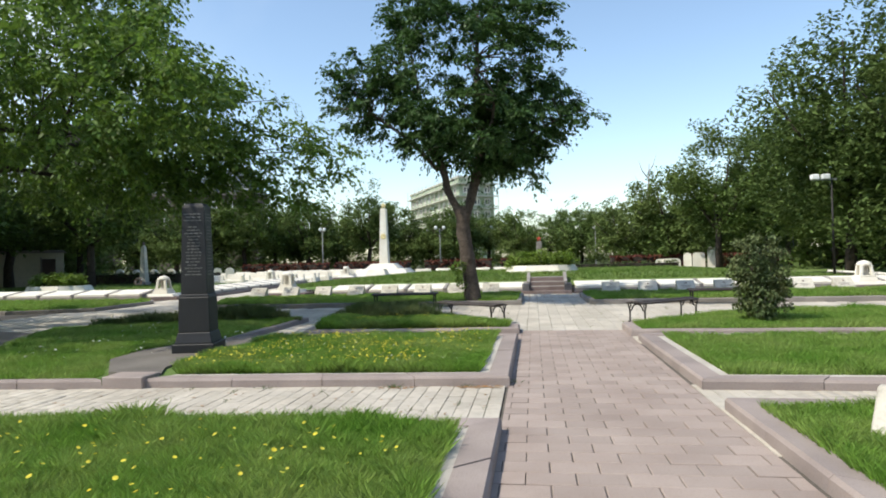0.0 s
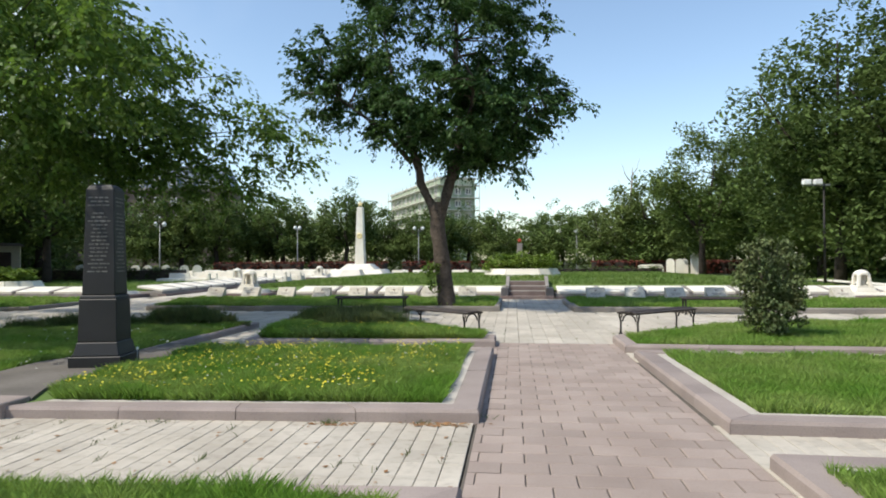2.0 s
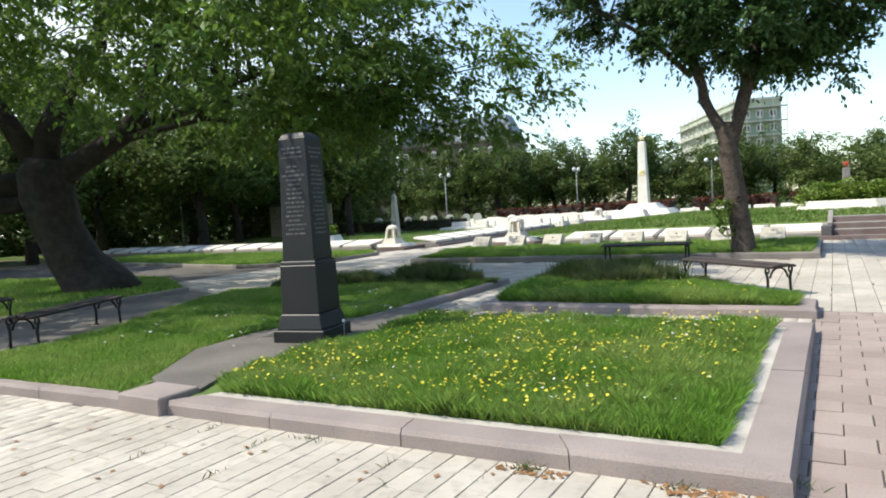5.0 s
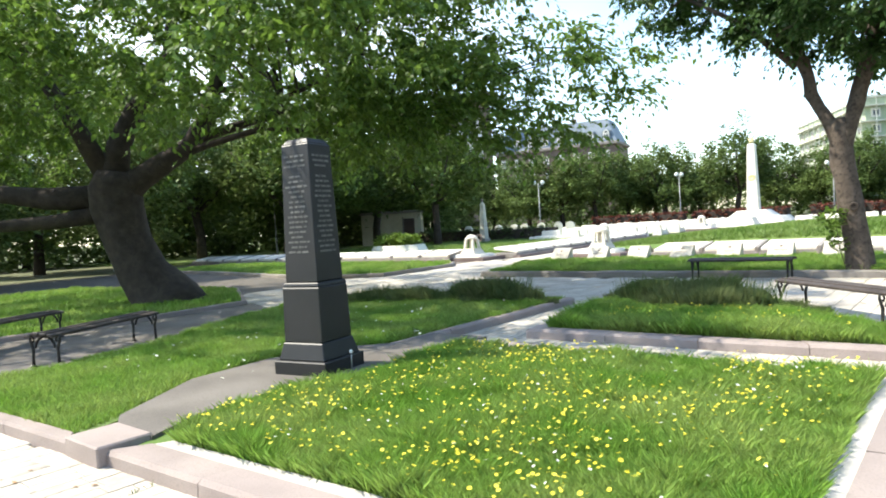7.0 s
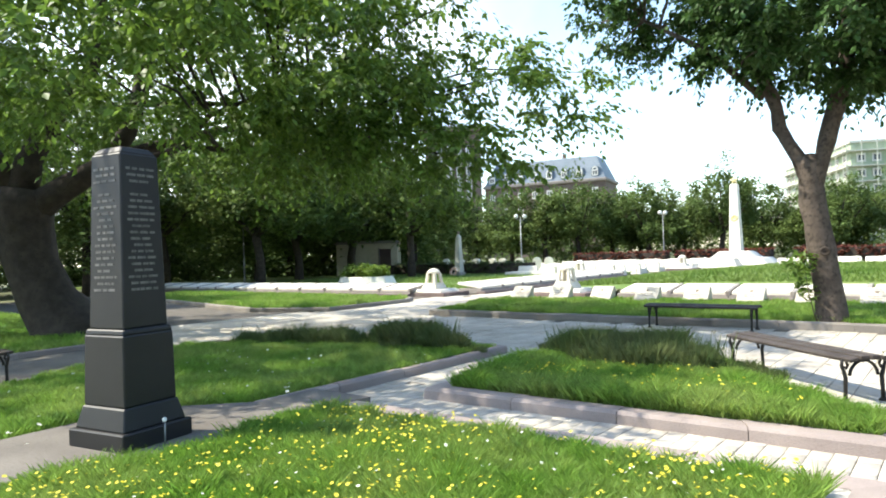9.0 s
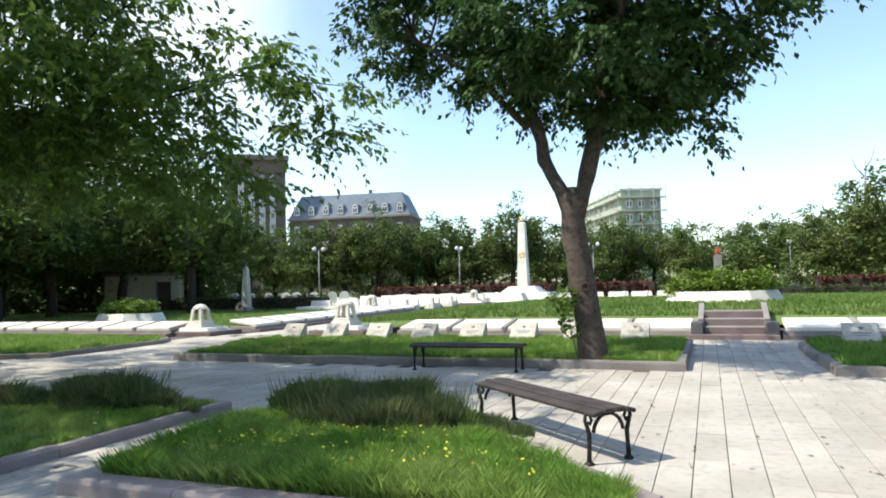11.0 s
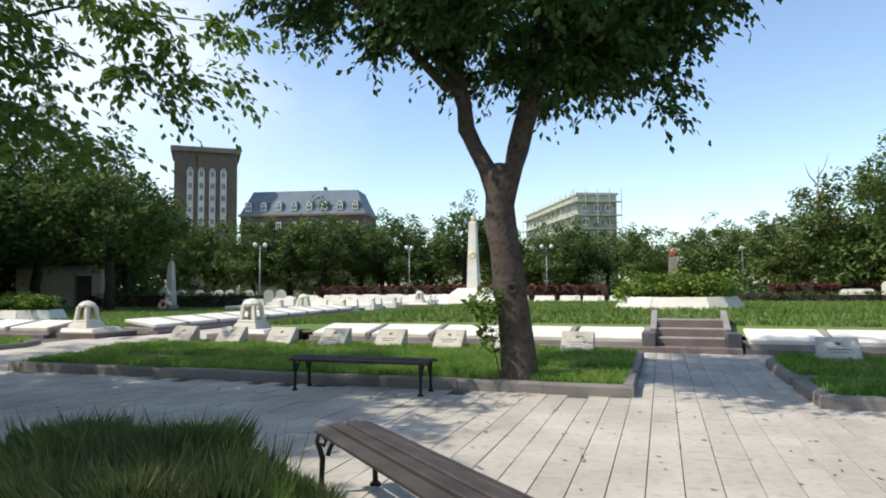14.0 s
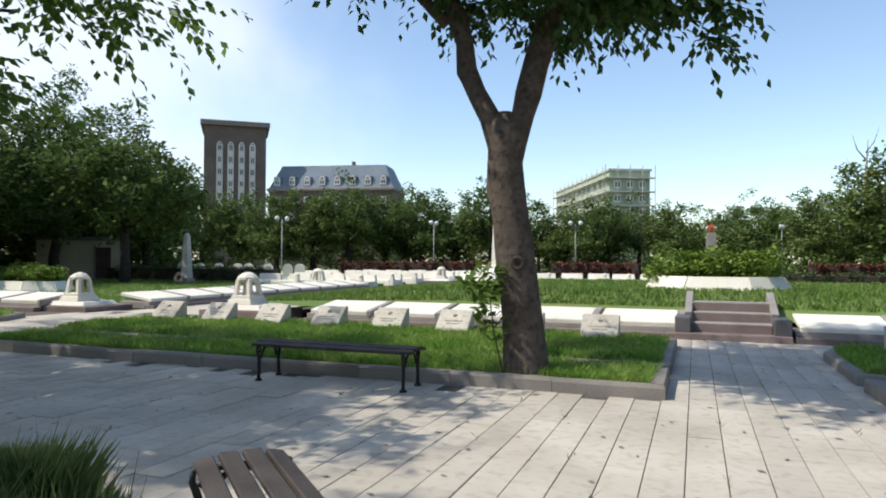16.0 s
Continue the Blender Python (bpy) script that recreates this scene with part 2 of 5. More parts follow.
def box(bm, x0, x1, y0, y1, z0, z1, bevel=0.0, taper=0.0, m=None):
    """A box, narrowed by taper at its top, with bevelled edges."""
    v = [bm.verts.new(p) for p in ((x0, y0, z0), (x1, y0, z0), (x1, y1, z0), (x0, y1, z0),
         (x0 + taper, y0 + taper, z1), (x1 - taper, y0 + taper, z1), (x1 - taper, y1 - taper, z1), (x0 + taper, y1 - taper, z1))]
    fs = [bm.faces.new([v[i] for i in q]) for q in ((3, 2, 1, 0), (4, 5, 6, 7), (0, 1, 5, 4), (1, 2, 6, 5), (2, 3, 7, 6), (3, 0, 4, 7))]
    if bevel:
        out = bmesh.ops.bevel(bm, geom=list({e for f in fs for e in f.edges}), offset=bevel, segments=1, affect='EDGES')
        v = list({w for f in out["faces"] for w in f.verts})
    if m is not None:
        bmesh.ops.transform(bm, matrix=m, verts=v)
    return v


def boxed(*a, **k):
    bm = bmesh.new()
    box(bm, *a, **k)
    return bm


def prism(points, z0, z1):
    """An upright prism over a plan outline (counter-clockwise)."""
    bm = bmesh.new()
    lo = [bm.verts.new((x, y, z0)) for x, y in points]
    hi = [bm.verts.new((x, y, z1)) for x, y in points]
    bm.faces.new(hi)
    bm.faces.new(lo[::-1])
    n = len(points)
    for i in range(n):
        bm.faces.new((lo[i], lo[(i + 1) % n], hi[(i + 1) % n], hi[i]))
    return bm


def tube(bm, pts, radii, sides=8):
    rings = []
    for i, p in enumerate(pts):
        p = Vector(p)
        a, b = Vector(pts[max(i - 1, 0)]), Vector(pts[min(i + 1, len(pts) - 1)])
        d = (b - a).normalized()
        u = d.orthogonal().normalized() if abs(d.z) < 0.9 else d.cross(Vector((0, 1, 0))).normalized()
        w = d.cross(u)
        rings.append([bm.verts.new(p + radii[i] * (math.cos(t) * u + math.sin(t) * w)) for t in (2 * math.pi * k / sides for k in range(sides))])
    for r0, r1 in zip(rings, rings[1:]):
        best = min(range(sides), key=lambda s: sum((r0[k].co - r1[(k + s) % sides].co).length for k in range(0, sides, 2)))
        for k in range(sides):
            f = bm.faces.new((r0[k], r0[(k + 1) % sides], r1[(k + 1 + best) % sides], r1[(k + best) % sides]))
            f.smooth = True
    bm.faces.new(rings[0][::-1])
    bm.faces.new(rings[-1])


def lathe(bm, profile, sides=16, smooth=True, m=None):
    rings = [[bm.verts.new((r * math.cos(2 * math.pi * k / sides), r * math.sin(2 * math.pi * k / sides), z)) for k in range(sides)] for r, z in profile]
    for r0, r1 in zip(rings, rings[1:]):
        for k in range(sides):
            f = bm.faces.new((r0[k], r0[(k + 1) % sides], r1[(k + 1) % sides], r1[k]))
            f.smooth = smooth
    bm.faces.new(rings[0][::-1])
    bm.faces.new(rings[-1])
    if m is not None:
        bmesh.ops.transform(bm, matrix=m, verts=[v for r in rings for v in r])


def inset(points, d):
    """A plan outline (counter-clockwise) moved inwards by d."""
    out = []
    n = len(points)
    for i in range(n):
        a, b, c = Vector(points[i - 1]), Vector(points[i]), Vector(points[(i + 1) % n])
        e0, e1 = (b - a).normalized(), (c - b).normalized()
        n0, n1 = Vector((-e0.y, e0.x)), Vector((-e1.y, e1.x))
        s = (n0 + n1).normalized()
        out.append(tuple(b + s * min(d / max(s.dot(n0), 0.35), 3 * d)))
    return out


def inside(points, x, y):
    """Which of the places x, y lie inside the outline."""
    hit = np.zeros(len(x), dtype=bool)
    n = len(points)
    for i in range(n):
        (x0, y0), (x1, y1) = points[i], points[(i + 1) % n]
        if y0 != y1:
            hit ^= ((y0 > y) != (y1 > y)) & (x < (x1 - x0) * (y - y0) / (y1 - y0) + x0)
    return hit


def scatter(points, count, rng):
    p = np.array(points)
    lo, hi = p.min(0), p.max(0)
    xs, ys = np.empty(0), np.empty(0)
    area = abs(sum(points[i - 1][0] * points[i][1] - points[i][0] * points[i - 1][1] for i in range(len(points)))) / 2
    tries = int(count * (hi[0] - lo[0]) * (hi[1] - lo[1]) / max(area, 0.01) * 1.1) + 10
    x, y = rng.uniform(lo[0], hi[0], tries), rng.uniform(lo[1], hi[1], tries)
    ok = inside(points, x, y)
    return x[ok][:count], y[ok][:count]


def blades(x, y, z, height, width, lean, rng, spread=0.35):
    """Grass: one thin bent triangle pair for each place."""
    n = len(x)
    h = height * rng.uniform(1 - spread, 1 + spread, n)
    a, b = rng.uniform(0, 2 * math.pi, n), rng.uniform(0, 2 * math.pi, n)
    w = width * rng.uniform(0.7, 1.3, n)
    l = h * lean * rng.uniform(0.2, 1.0, n)
    base = np.stack([x, y, np.broadcast_to(z, n)], 1)
    side = np.stack([np.cos(a) * w / 2, np.sin(a) * w / 2, np.zeros(n)], 1)
    tip = base + np.stack([np.cos(b) * l, np.sin(b) * l, h], 1)
    mid = base + np.stack([np.cos(b) * l * 0.53, np.sin(b) * l * 0.53, h * 0.62], 1)
    v = np.stack([base - side, base + side, mid + side * 0.8, tip], 1).reshape(-1, 3)
    f = (np.arange(n)[:, None] * 4 + np.array([0, 1, 2, 3])).astype(np.int32)
    f = np.concatenate([f[:, [0, 1, 2]], f[:, [0, 2, 3]]])
    return v, f


def leaf_cloud(centres, per, spread, size, rng, droop=0.35, flat=0.75):
    """Leaves: folded diamonds about each clump's centre."""
    c = np.repeat(np.asarray(centres), per, axis=0)
    n = len(c)
    sp = np.repeat(np.broadcast_to(spread, len(centres)), per)[:, None]
    off = rng.normal(0, 1, (n, 3))
    off /= np.maximum(np.linalg.norm(off, axis=1, keepdims=True), 0.01)
    off *= rng.uniform(0.15, 1.0, (n, 1)) ** 0.6
    p = c + off * sp * np.array([1, 1, flat])
    s = size * rng.uniform(0.6, 1.35, (n, 1))
    a = rng.uniform(0, 2 * math.pi, n)
    d = np.stack([np.cos(a), np.sin(a), rng.normal(-droop, 0.45, n)], 1)
    d /= np.linalg.norm(d, axis=1, keepdims=True)
    up = np.stack([rng.normal(0, 0.5, n), rng.normal(0, 0.5, n), np.ones(n)], 1)
    w = np.cross(d, up)
    w /= np.maximum(np.linalg.norm(w, axis=1, keepdims=True), 0.01)
    nrm = np.cross(w, d)
    v = np.stack([p - d * s * 0.5, p + w * s * 0.3 + nrm * s * 0.1, p + d * s * 0.6, p - w * s * 0.3 + nrm * s * 0.1], 1).reshape(-1, 3)
    i = np.arange(n)[:, None] * 4
    f = np.concatenate([i + np.array([0, 1, 2]), i + np.array([0, 2, 3])]).astype(np.int32)
    return v, f


def spray_cloud(centres, twigs, per, length, size, rng, droop):
    """Leaves strung in pairs along arching twigs that spread from each clump's centre."""
    c = np.repeat(np.asarray(centres), twigs, axis=0)
    n = len(c)
    heart = np.asarray(centres).mean(0)
    out = (c - heart) * np.array([1, 1, 0.4])
    out /= np.maximum(np.linalg.norm(out, axis=1, keepdims=True), 0.01)
    d = rng.normal(0, 1, (n, 3)) * np.array([1, 1, 0.55])
    d /= np.maximum(np.linalg.norm(d, axis=1, keepdims=True), 0.01)
    d += out * 0.45
    reach = length * rng.uniform(0.45, 1.25, (n, 1))
    t = np.tile(np.linspace(0.1, 1.0, per), n)[:, None] + rng.normal(0, 0.03, (n * per, 1))
    d, reach, c = (np.repeat(q, per, axis=0) for q in (d, reach, c))
    fall = np.array([0, 0, -1.0])
    p = c + d * reach * t + fall * droop * reach * t * t + rng.normal(0, 0.03, (n * per, 3))
    run = d + fall * 2 * droop * t
    run /= np.linalg.norm(run, axis=1, keepdims=True)
    side = np.cross(run, fall)
    side /= np.maximum(np.linalg.norm(side, axis=1, keepdims=True), 0.05)
    side *= np.where(np.arange(n * per) % 2 == 0, 1.0, -1.0)[:, None]
    a = run * 0.7 + side * rng.uniform(0.4, 1.1, (n * per, 1)) + fall * rng.uniform(0.0, 0.8, (n * per, 1))
    a /= np.linalg.norm(a, axis=1, keepdims=True)
    w = np.cross(a, rng.normal(0, 0.55, (n * per, 3)) + np.array([0, 0, 1.0]))
    w /= np.maximum(np.linalg.norm(w, axis=1, keepdims=True), 0.05)
    nrm = np.cross(w, a)
    z = size * rng.uniform(0.6, 1.3, (n * per, 1))
    v = np.stack([p, p + a * z * 0.45 + w * z * 0.27 + nrm * z * 0.07, p + a * z, p + a * z * 0.45 - w * z * 0.27 + nrm * z * 0.07], 1).reshape(-1, 3)
    i = np.arange(n * per)[:, None] * 4
    return v, np.concatenate([i + np.array([0, 1, 2]), i + np.array([0, 2, 3])]).astype(np.int32)


def crown_points(lobes, count, rng, hollow=0.55):
    """Clump centres in the outer parts of some ellipsoids (centre, radii), uneven."""
    out = []
    vol = np.array([r[0] * r[1] * r[2] for _, r in lobes]) ** 0.7
    for (c, r), k in zip(lobes, (vol / vol.sum() * count).astype(int)):
        d = rng.normal(0, 1, (k, 3))
        d /= np.linalg.norm(d, axis=1, keepdims=True)
        rad = rng.uniform(hollow, 1.0, (k, 1)) ** 0.7
        wob = np.array([[0.88 + 0.50 * noise.noise(Vector(q) * 2.4 + Vector(c))] for q in d])
        out.append(np.array(c) + d * rad * wob * np.array(r))
    return np.concatenate(out)


def lawn(name, outline, label, kerb=0.115, width=0.26, edging=0.12, kerb_mat=None, level=None, stone=1.15, skip=()):
    """A raised lawn bed: kerb stones round an outline, a pale edging and a bed of soil. Returns the grass outline and its level."""
    level = kerb - 0.02 if level is None else level
    bed_line = inset(outline, width + edging)
    bed = part("lawn_bed_" + name, prism(inset(outline, width * 0.6), -0.05, level), M_SOIL)
    tagged(bed, label, "lawn", kind="structure")
    ring = thing("kerb_" + name, Matrix(), "low stone kerb round a lawn bed", "kerb", kind="structure")
    inner, inner2 = inset(outline, width), inset(outline, width + edging)
    n = len(outline)
    rng = np.random.default_rng(len(name) * 7 + int(abs(outline[0][0]) * 10))
    for i in range(n):
        if i in skip:
            continue
        a, b, c, d = (Vector(q) for q in (outline[i], outline[(i + 1) % n], inner[i], inner[(i + 1) % n]))
        e, f = Vector(inner2[i]), Vector(inner2[(i + 1) % n])
        k = max(1, round((b - a).length / stone))
        for j in range(k):
            s0, s1 = j / k, (j + 1) / k
            g = 0.004 / max((b - a).length, 0.1)
            p0, p1, q0, q1 = a.lerp(b, s0 + g), a.lerp(b, s1 - g), c.lerp(d, s0 + g), c.lerp(d, s1 - g)
            dz = rng.uniform(-0.006, 0.006)
            bm = bmesh.new()
            rings = []
            for p, q in ((p0, q0), (p1, q1)):
                t = (q - p).normalized()
                ch = min(0.03, width * 0.2)
                prof = ((p, -0.04), (p + t * 0.004, kerb - ch + dz), (p + t * ch, kerb + dz), (q, kerb + dz - 0.004), (q, -0.04))
                rings.append([bm.verts.new((w.x, w.y, z)) for w, z in prof])
            for r in range(5):
                bm.faces.new((rings[0][r], rings[1][r], rings[1][(r + 1) % 5], rings[0][(r + 1) % 5]))
            bm.faces.new(rings[0][::-1])
            bm.faces.new(rings[1])
            bmesh.ops.recalc_face_normals(bm, faces=bm.faces)
            part("kerb_stone", bm, kerb_mat or M_KERB, ring)
        if edging:
            part("edging_strip", prism([tuple(c.lerp(d, 0.002)), tuple(d.lerp(c, 0.002)), tuple(f), tuple(e)], -0.04, kerb - 0.014), M_EDGE, ring)
    return bed_line, level


def grass(outline, level, density, height, seed, name="lawn_grass", material=None, lean=0.7, width=0.011, label="fresh green lawn grass with uneven blades"):
    rng = np.random.default_rng(seed)
    area = abs(sum(outline[i - 1][0] * outline[i][1] - outline[i][0] * outline[i - 1][1] for i in range(len(outline)))) / 2
    x, y = scatter(outline, int(area * density), rng)
    n = np.array([noise.noise(Vector((a * 1.1, b * 1.1, seed))) for a, b in zip(x, y)])
    n2 = np.array([noise.noise(Vector((a * 4.5, b * 4.5, seed + 9))) for a, b in zip(x, y)])
    hh = height * np.maximum(0.3, 1 + 0.5 * n + 0.5 * n2)
    v, f = blades(x, y, level - 0.005, hh, width, lean, rng)
    ob = part(name, (v, f), material or M_GRASS)
    return tagged(ob, label, "grass", kind="stuff")


# ---- ground, paths and lawns ----
def terrain(x, y):
    """The mound of the middle lawn behind the grave strip."""
    rise = min(max((y - 26.2) / 1.6, 0), 1)
    fall = 1 - min(max((y - 36) / 14, 0), 1)
    side = min(max((x + 11.5) / 6, 0), 1) * min(max((13.5 - x) / 6, 0), 1)
    return 0.30 + 0.42 * rise * fall * side - 0.34 * (1 - fall)


ground = part("ground", prism([(-900, -900), (900, -900), (900, 900), (-900, 900)], -1.0, -0.06), M_GROUND)
tagged(ground, "wide dull green park ground reaching the horizon", "ground", kind="structure")
base_path = part("path_base", prism([(-0.02, -14), (2.06, -14), (2.06, 12.5), (-0.02, 12.5)], -0.05, -0.012), M_JOINT)
tagged(base_path, "dark joint sand under the paved path", "path base", kind="structure")
plaza_base = part("plaza_base", prism([(-34, -14), (-0.03, -14), (-0.03, 12.51), (2.07, 12.51), (2.07, -14), (36, -14), (36, 29), (-34, 29)], -0.05, -0.014), M_JOINT)
tagged(plaza_base, "dark joint bed under the pale paving", "plaza base", kind="structure")
radial = part("radial_path", prism([(-14.2, 26), (-10.6, 26), (-11.6, 34), (-12.3, 60), (-14.6, 60)], -0.05, 0.0), M_SLAB)
tagged(radial, "pale paved path running towards the white obelisk", "path", kind="structure")
worn = part("worn_path", prism([(-8.4, 6.2), (-8.8, 8.4), (-10.7, 12.7), (-12.6, 13.4), (-12.6, 6.2)], -0.05, 0.006), M_GRAVEL)
tagged(worn, "grey worn path between two lawns", "path", kind="structure")
monument_path = part("monument_path", prism([(-4.42, 6.9), (-4.65, 7.4), (-4.70, 8.2), (-4.38, 8.8), (-4.40, 9.4), (-4.62, 10.2), (-4.45, 11.15), (-5.3, 11.15), (-5.3, 10.4), (-5.8, 9.9), (-6.05, 9.1), (-5.95, 8.1), (-5.25, 7.05), (-4.97, 6.9)], -0.05, 0.125), M_GRAVEL)
tagged(monument_path, "grey stone strip leading from the kerb to the black monument", "path", kind="structure")
slab_step = part("threshold_slab", boxed(-4.98, -4.44, 6.52, 6.92, -0.02, 0.145, bevel=0.012), M_KERB)
tagged(slab_step, "flat grey threshold slab set across the kerb", "slab", kind="structure")

L1 = [(0.02, 4.78), (-7.6, 4.45), (-7.6, -9.0), (0.02, -9.0)]
L2 = [(0.02, 6.763), (0.02, 11.1), (-4.72, 11.0), (-4.85, 10.1), (-4.62, 9.4), (-4.62, 8.8), (-4.98, 8.1), (-4.9, 7.4), (-4.46, 6.58)]
ML = [(-4.98, 6.53), (-5.15, 7.05), (-5.85, 8.1), (-5.95, 9.1), (-5.65, 9.9), (-5.28, 10.4), (-5.28, 12.6), (-5.28, 14.98), (-7.2, 15.3), (-8.9, 14.6), (-10.6, 12.6), (-8.72, 8.4), (-8.3, 6.33)]
TRI = [(0.02, 11.94), (0.02, 12.73), (-2.0, 14.75), (-3.2, 15.5), (-4.55, 15.3), (-4.3, 11.80)]
TL = [(-0.06, 19.56), (-0.06, 20.85), (-10.7, 20.75), (-10.55, 19.42)]
TB = [(-0.06, 21.2), (-0.06, 24.2), (-10.9, 24.1), (-11.3, 22.6), (-10.9, 21.1)]
LL = [(-14.2, 19.3), (-14.3, 22.9), (-14.8, 23.7), (-30, 24.2), (-30, 20.6), (-24.5, 20.0), (-16.7, 18.35)]
R2 = [(2.12, 6.57), (9.5, 6.35), (9.5, 10.6), (2.10, 10.9)]
R3 = [(2.06, 11.4), (9.5, 11.1), (9.5, 15.9), (5.2, 15.7), (2.06, 12.75)]
R1 = [(2.10, -9.0), (9.5, -9.0), (9.5, 5.40), (2.10, 5.66)]
RT = [(2.0, 19.42), (14.0, 18.9), (14.0, 20.4), (1.95, 20.9)]
RB = [(1.95, 21.25), (14.0, 20.8), (14.0, 23.6), (2.2, 24.1), (1.95, 23.4)]
BT = [(-13.0, 5.5), (-12.2, 9.4), (-12.5, 13.2), (-16.0, 15.3), (-24.0, 14.2), (-24.0, 5.5)]
beds = {}
for key, line, text, kw in (
        ("near_left", L1, "grass bed with yellow flowers beside the brick path", {}),
        ("flower", L2, "grass bed full of small yellow flowers", dict(skip=(2, 3, 4, 5, 6, 7))),
        ("monument", ML, "shaded grass bed round the black monument", dict(kerb=0.11, width=0.14, edging=0.0, skip=(0, 1, 2, 3, 4))),
        ("triangle", TRI, "small wedge of grass behind the bench", dict(kerb=0.12, width=0.22, edging=0.0)),
        ("tree", TL, "long grass bed under the forked tree", dict(kerb=0.15, width=0.16, edging=0.0, kerb_mat=M_KERB_DARK)),
        ("grave_strip", TB, "grass bed with a row of wedge-shaped grave markers", dict(kerb=0.13, width=0.14, edging=0.0, kerb_mat=M_KERB_DARK)),
        ("far_left", LL, "grass bed before a row of white graves", dict(kerb=0.12, width=0.14, edging=0.0, kerb_mat=M_KERB_DARK)),
        ("right", R2, "broad grass bed beside the brick path", {}),
        ("conifer", R3, "grass bed with a rounded conifer behind a bench", dict(kerb=0.12, width=0.22, edging=0.0)),
        ("near_right", R1, "grass bed beside the brick path", {}),
        ("grave_strip_right", RB, "grass bed with grave markers beside the steps", dict(kerb=0.13, width=0.14, edging=0.0, kerb_mat=M_KERB_DARK)),
        ("tree_right", RT, "narrow grass bed before the grave markers", dict(kerb=0.15, width=0.16, edging=0.0, kerb_mat=M_KERB_DARK)),
        ("big_tree", BT, "shaded grass bed under the large old tree", dict(kerb=0.10, width=0.12, edging=0.0))):
    line = line if sum(line[i - 1][0] * line[i][1] - line[i][0] * line[i - 1][1] for i in range(len(line))) > 0 else line[::-1]
    beds[key] = lawn(key, line, text, **kw)


def far_sheet(x0, x1, y0, y1, step):
    nx, ny = int((x1 - x0) / step) + 1, int((y1 - y0) / step) + 1
    v = [(x0 + i * step, y0 + j * step, terrain(x0 + i * step, y0 + j * step)) for j in range(ny) for i in range(nx)]
    f = [(j * nx + i, j * nx + i + 1, (j + 1) * nx + i + 1, (j + 1) * nx + i) for j in range(ny - 1) for i in range(nx - 1)]
    return np.array(v), np.array(f)


mid_lawn = part("middle_lawn", far_sheet(-10.8, 13.2, 26.2, 60, 0.6), M_LAWN_FAR)
tagged(mid_lawn, "gently raised mown lawn behind the graves", "lawn", kind="structure")
left_lawn = part("left_far_lawn", prism([(-60, 26.2), (-15.8, 26.2), (-15.8, 33), (-17, 60), (-60, 60)], -0.05, 0.08), M_LAWN_FAR)
tagged(left_lawn, "mown lawn with a small obelisk", "lawn", kind="structure")
right_lawn = part("right_far_lawn", prism([(16.0, 26.2), (60, 26.2), (60, 60), (16.0, 60)], -0.05, 0.08), M_LAWN_FAR)
tagged(right_lawn, "mown lawn before dark trees", "lawn", kind="structure")


# ---- steps and rows of graves ----
steps = thing("garden_steps", pose(0.83, 25.25, 0, 0, 0, -1) @ Matrix.Diagonal((0.95, 1, 1.08, 1)), "four low grey-brown stone steps between dark piers", "steps")
part("base_step", boxed(-1.02, 1.02, 0.0, 0.45, -0.02, 0.11, bevel=0.012), M_BROWN, steps)
for i in range(3):
    part("step", boxed(-0.72, 0.72, 0.35 + 0.36 * i, 0.80 + 0.36 * i, 0.0, 0.27 + 0.16 * i, bevel=0.012), M_STEP, steps)
    # thin plate in darker brown: the shade on the step front, put in as colour
    part("riser", boxed(-0.70, 0.70, 0.335 + 0.36 * i, 0.352 + 0.36 * i, 0.11 + 0.16 * i, 0.25 + 0.16 * i), M_BROWN, steps)
for s in (-1, 1):
    part("pier", boxed(s * 0.87 - 0.15, s * 0.87 + 0.15, 0.12, 0.75, 0.0, 0.38, bevel=0.02), M_PIER, steps)
    bm = bmesh.new()
    box(bm, -0.07, 0.07, 0.0, 1.25, -0.3, 0.10, bevel=0.012, m=pose(s * 0.78, 0.6, 0.34, 15, 0, 0))
    part("stringer", bm, M_STEP, steps)


def grave_slab(m, w, depth, name="grave_slab"):
    """A sloped white slab on a stone plinth with a dark brown base step, by its front left corner."""
    ob = thing(name, m, "sloping white limestone grave slab on a low plinth", "grave", "row of white graves")
    part("base_step", boxed(0, w, -0.12, 0.25, -0.02, 0.10, bevel=0.01), M_BROWN, ob)
    part("plinth", boxed(0.005, w - 0.005, 0.06, depth, 0.0, 0.20, bevel=0.01), M_STEP, ob)
    bm = bmesh.new()
    t = math.atan2(0.16, depth)
    box(bm, 0.09, w - 0.09, 0, depth, 0, 0.10, bevel=0.018, m=pose(0, 0.08, 0.185, math.degrees(t), 0, 0))
    part("slab", bm, M_WHITE, ob)
    bm = bmesh.new()
    box(bm, -0.06, 0.06, 0, depth, 0, 0.13, bevel=0.012, m=pose(w - 0.02, 0.05, 0.17, math.degrees(t), 0, 0))
    part("divider", bm, M_STEP, ob, "dark stone divider")
    return ob


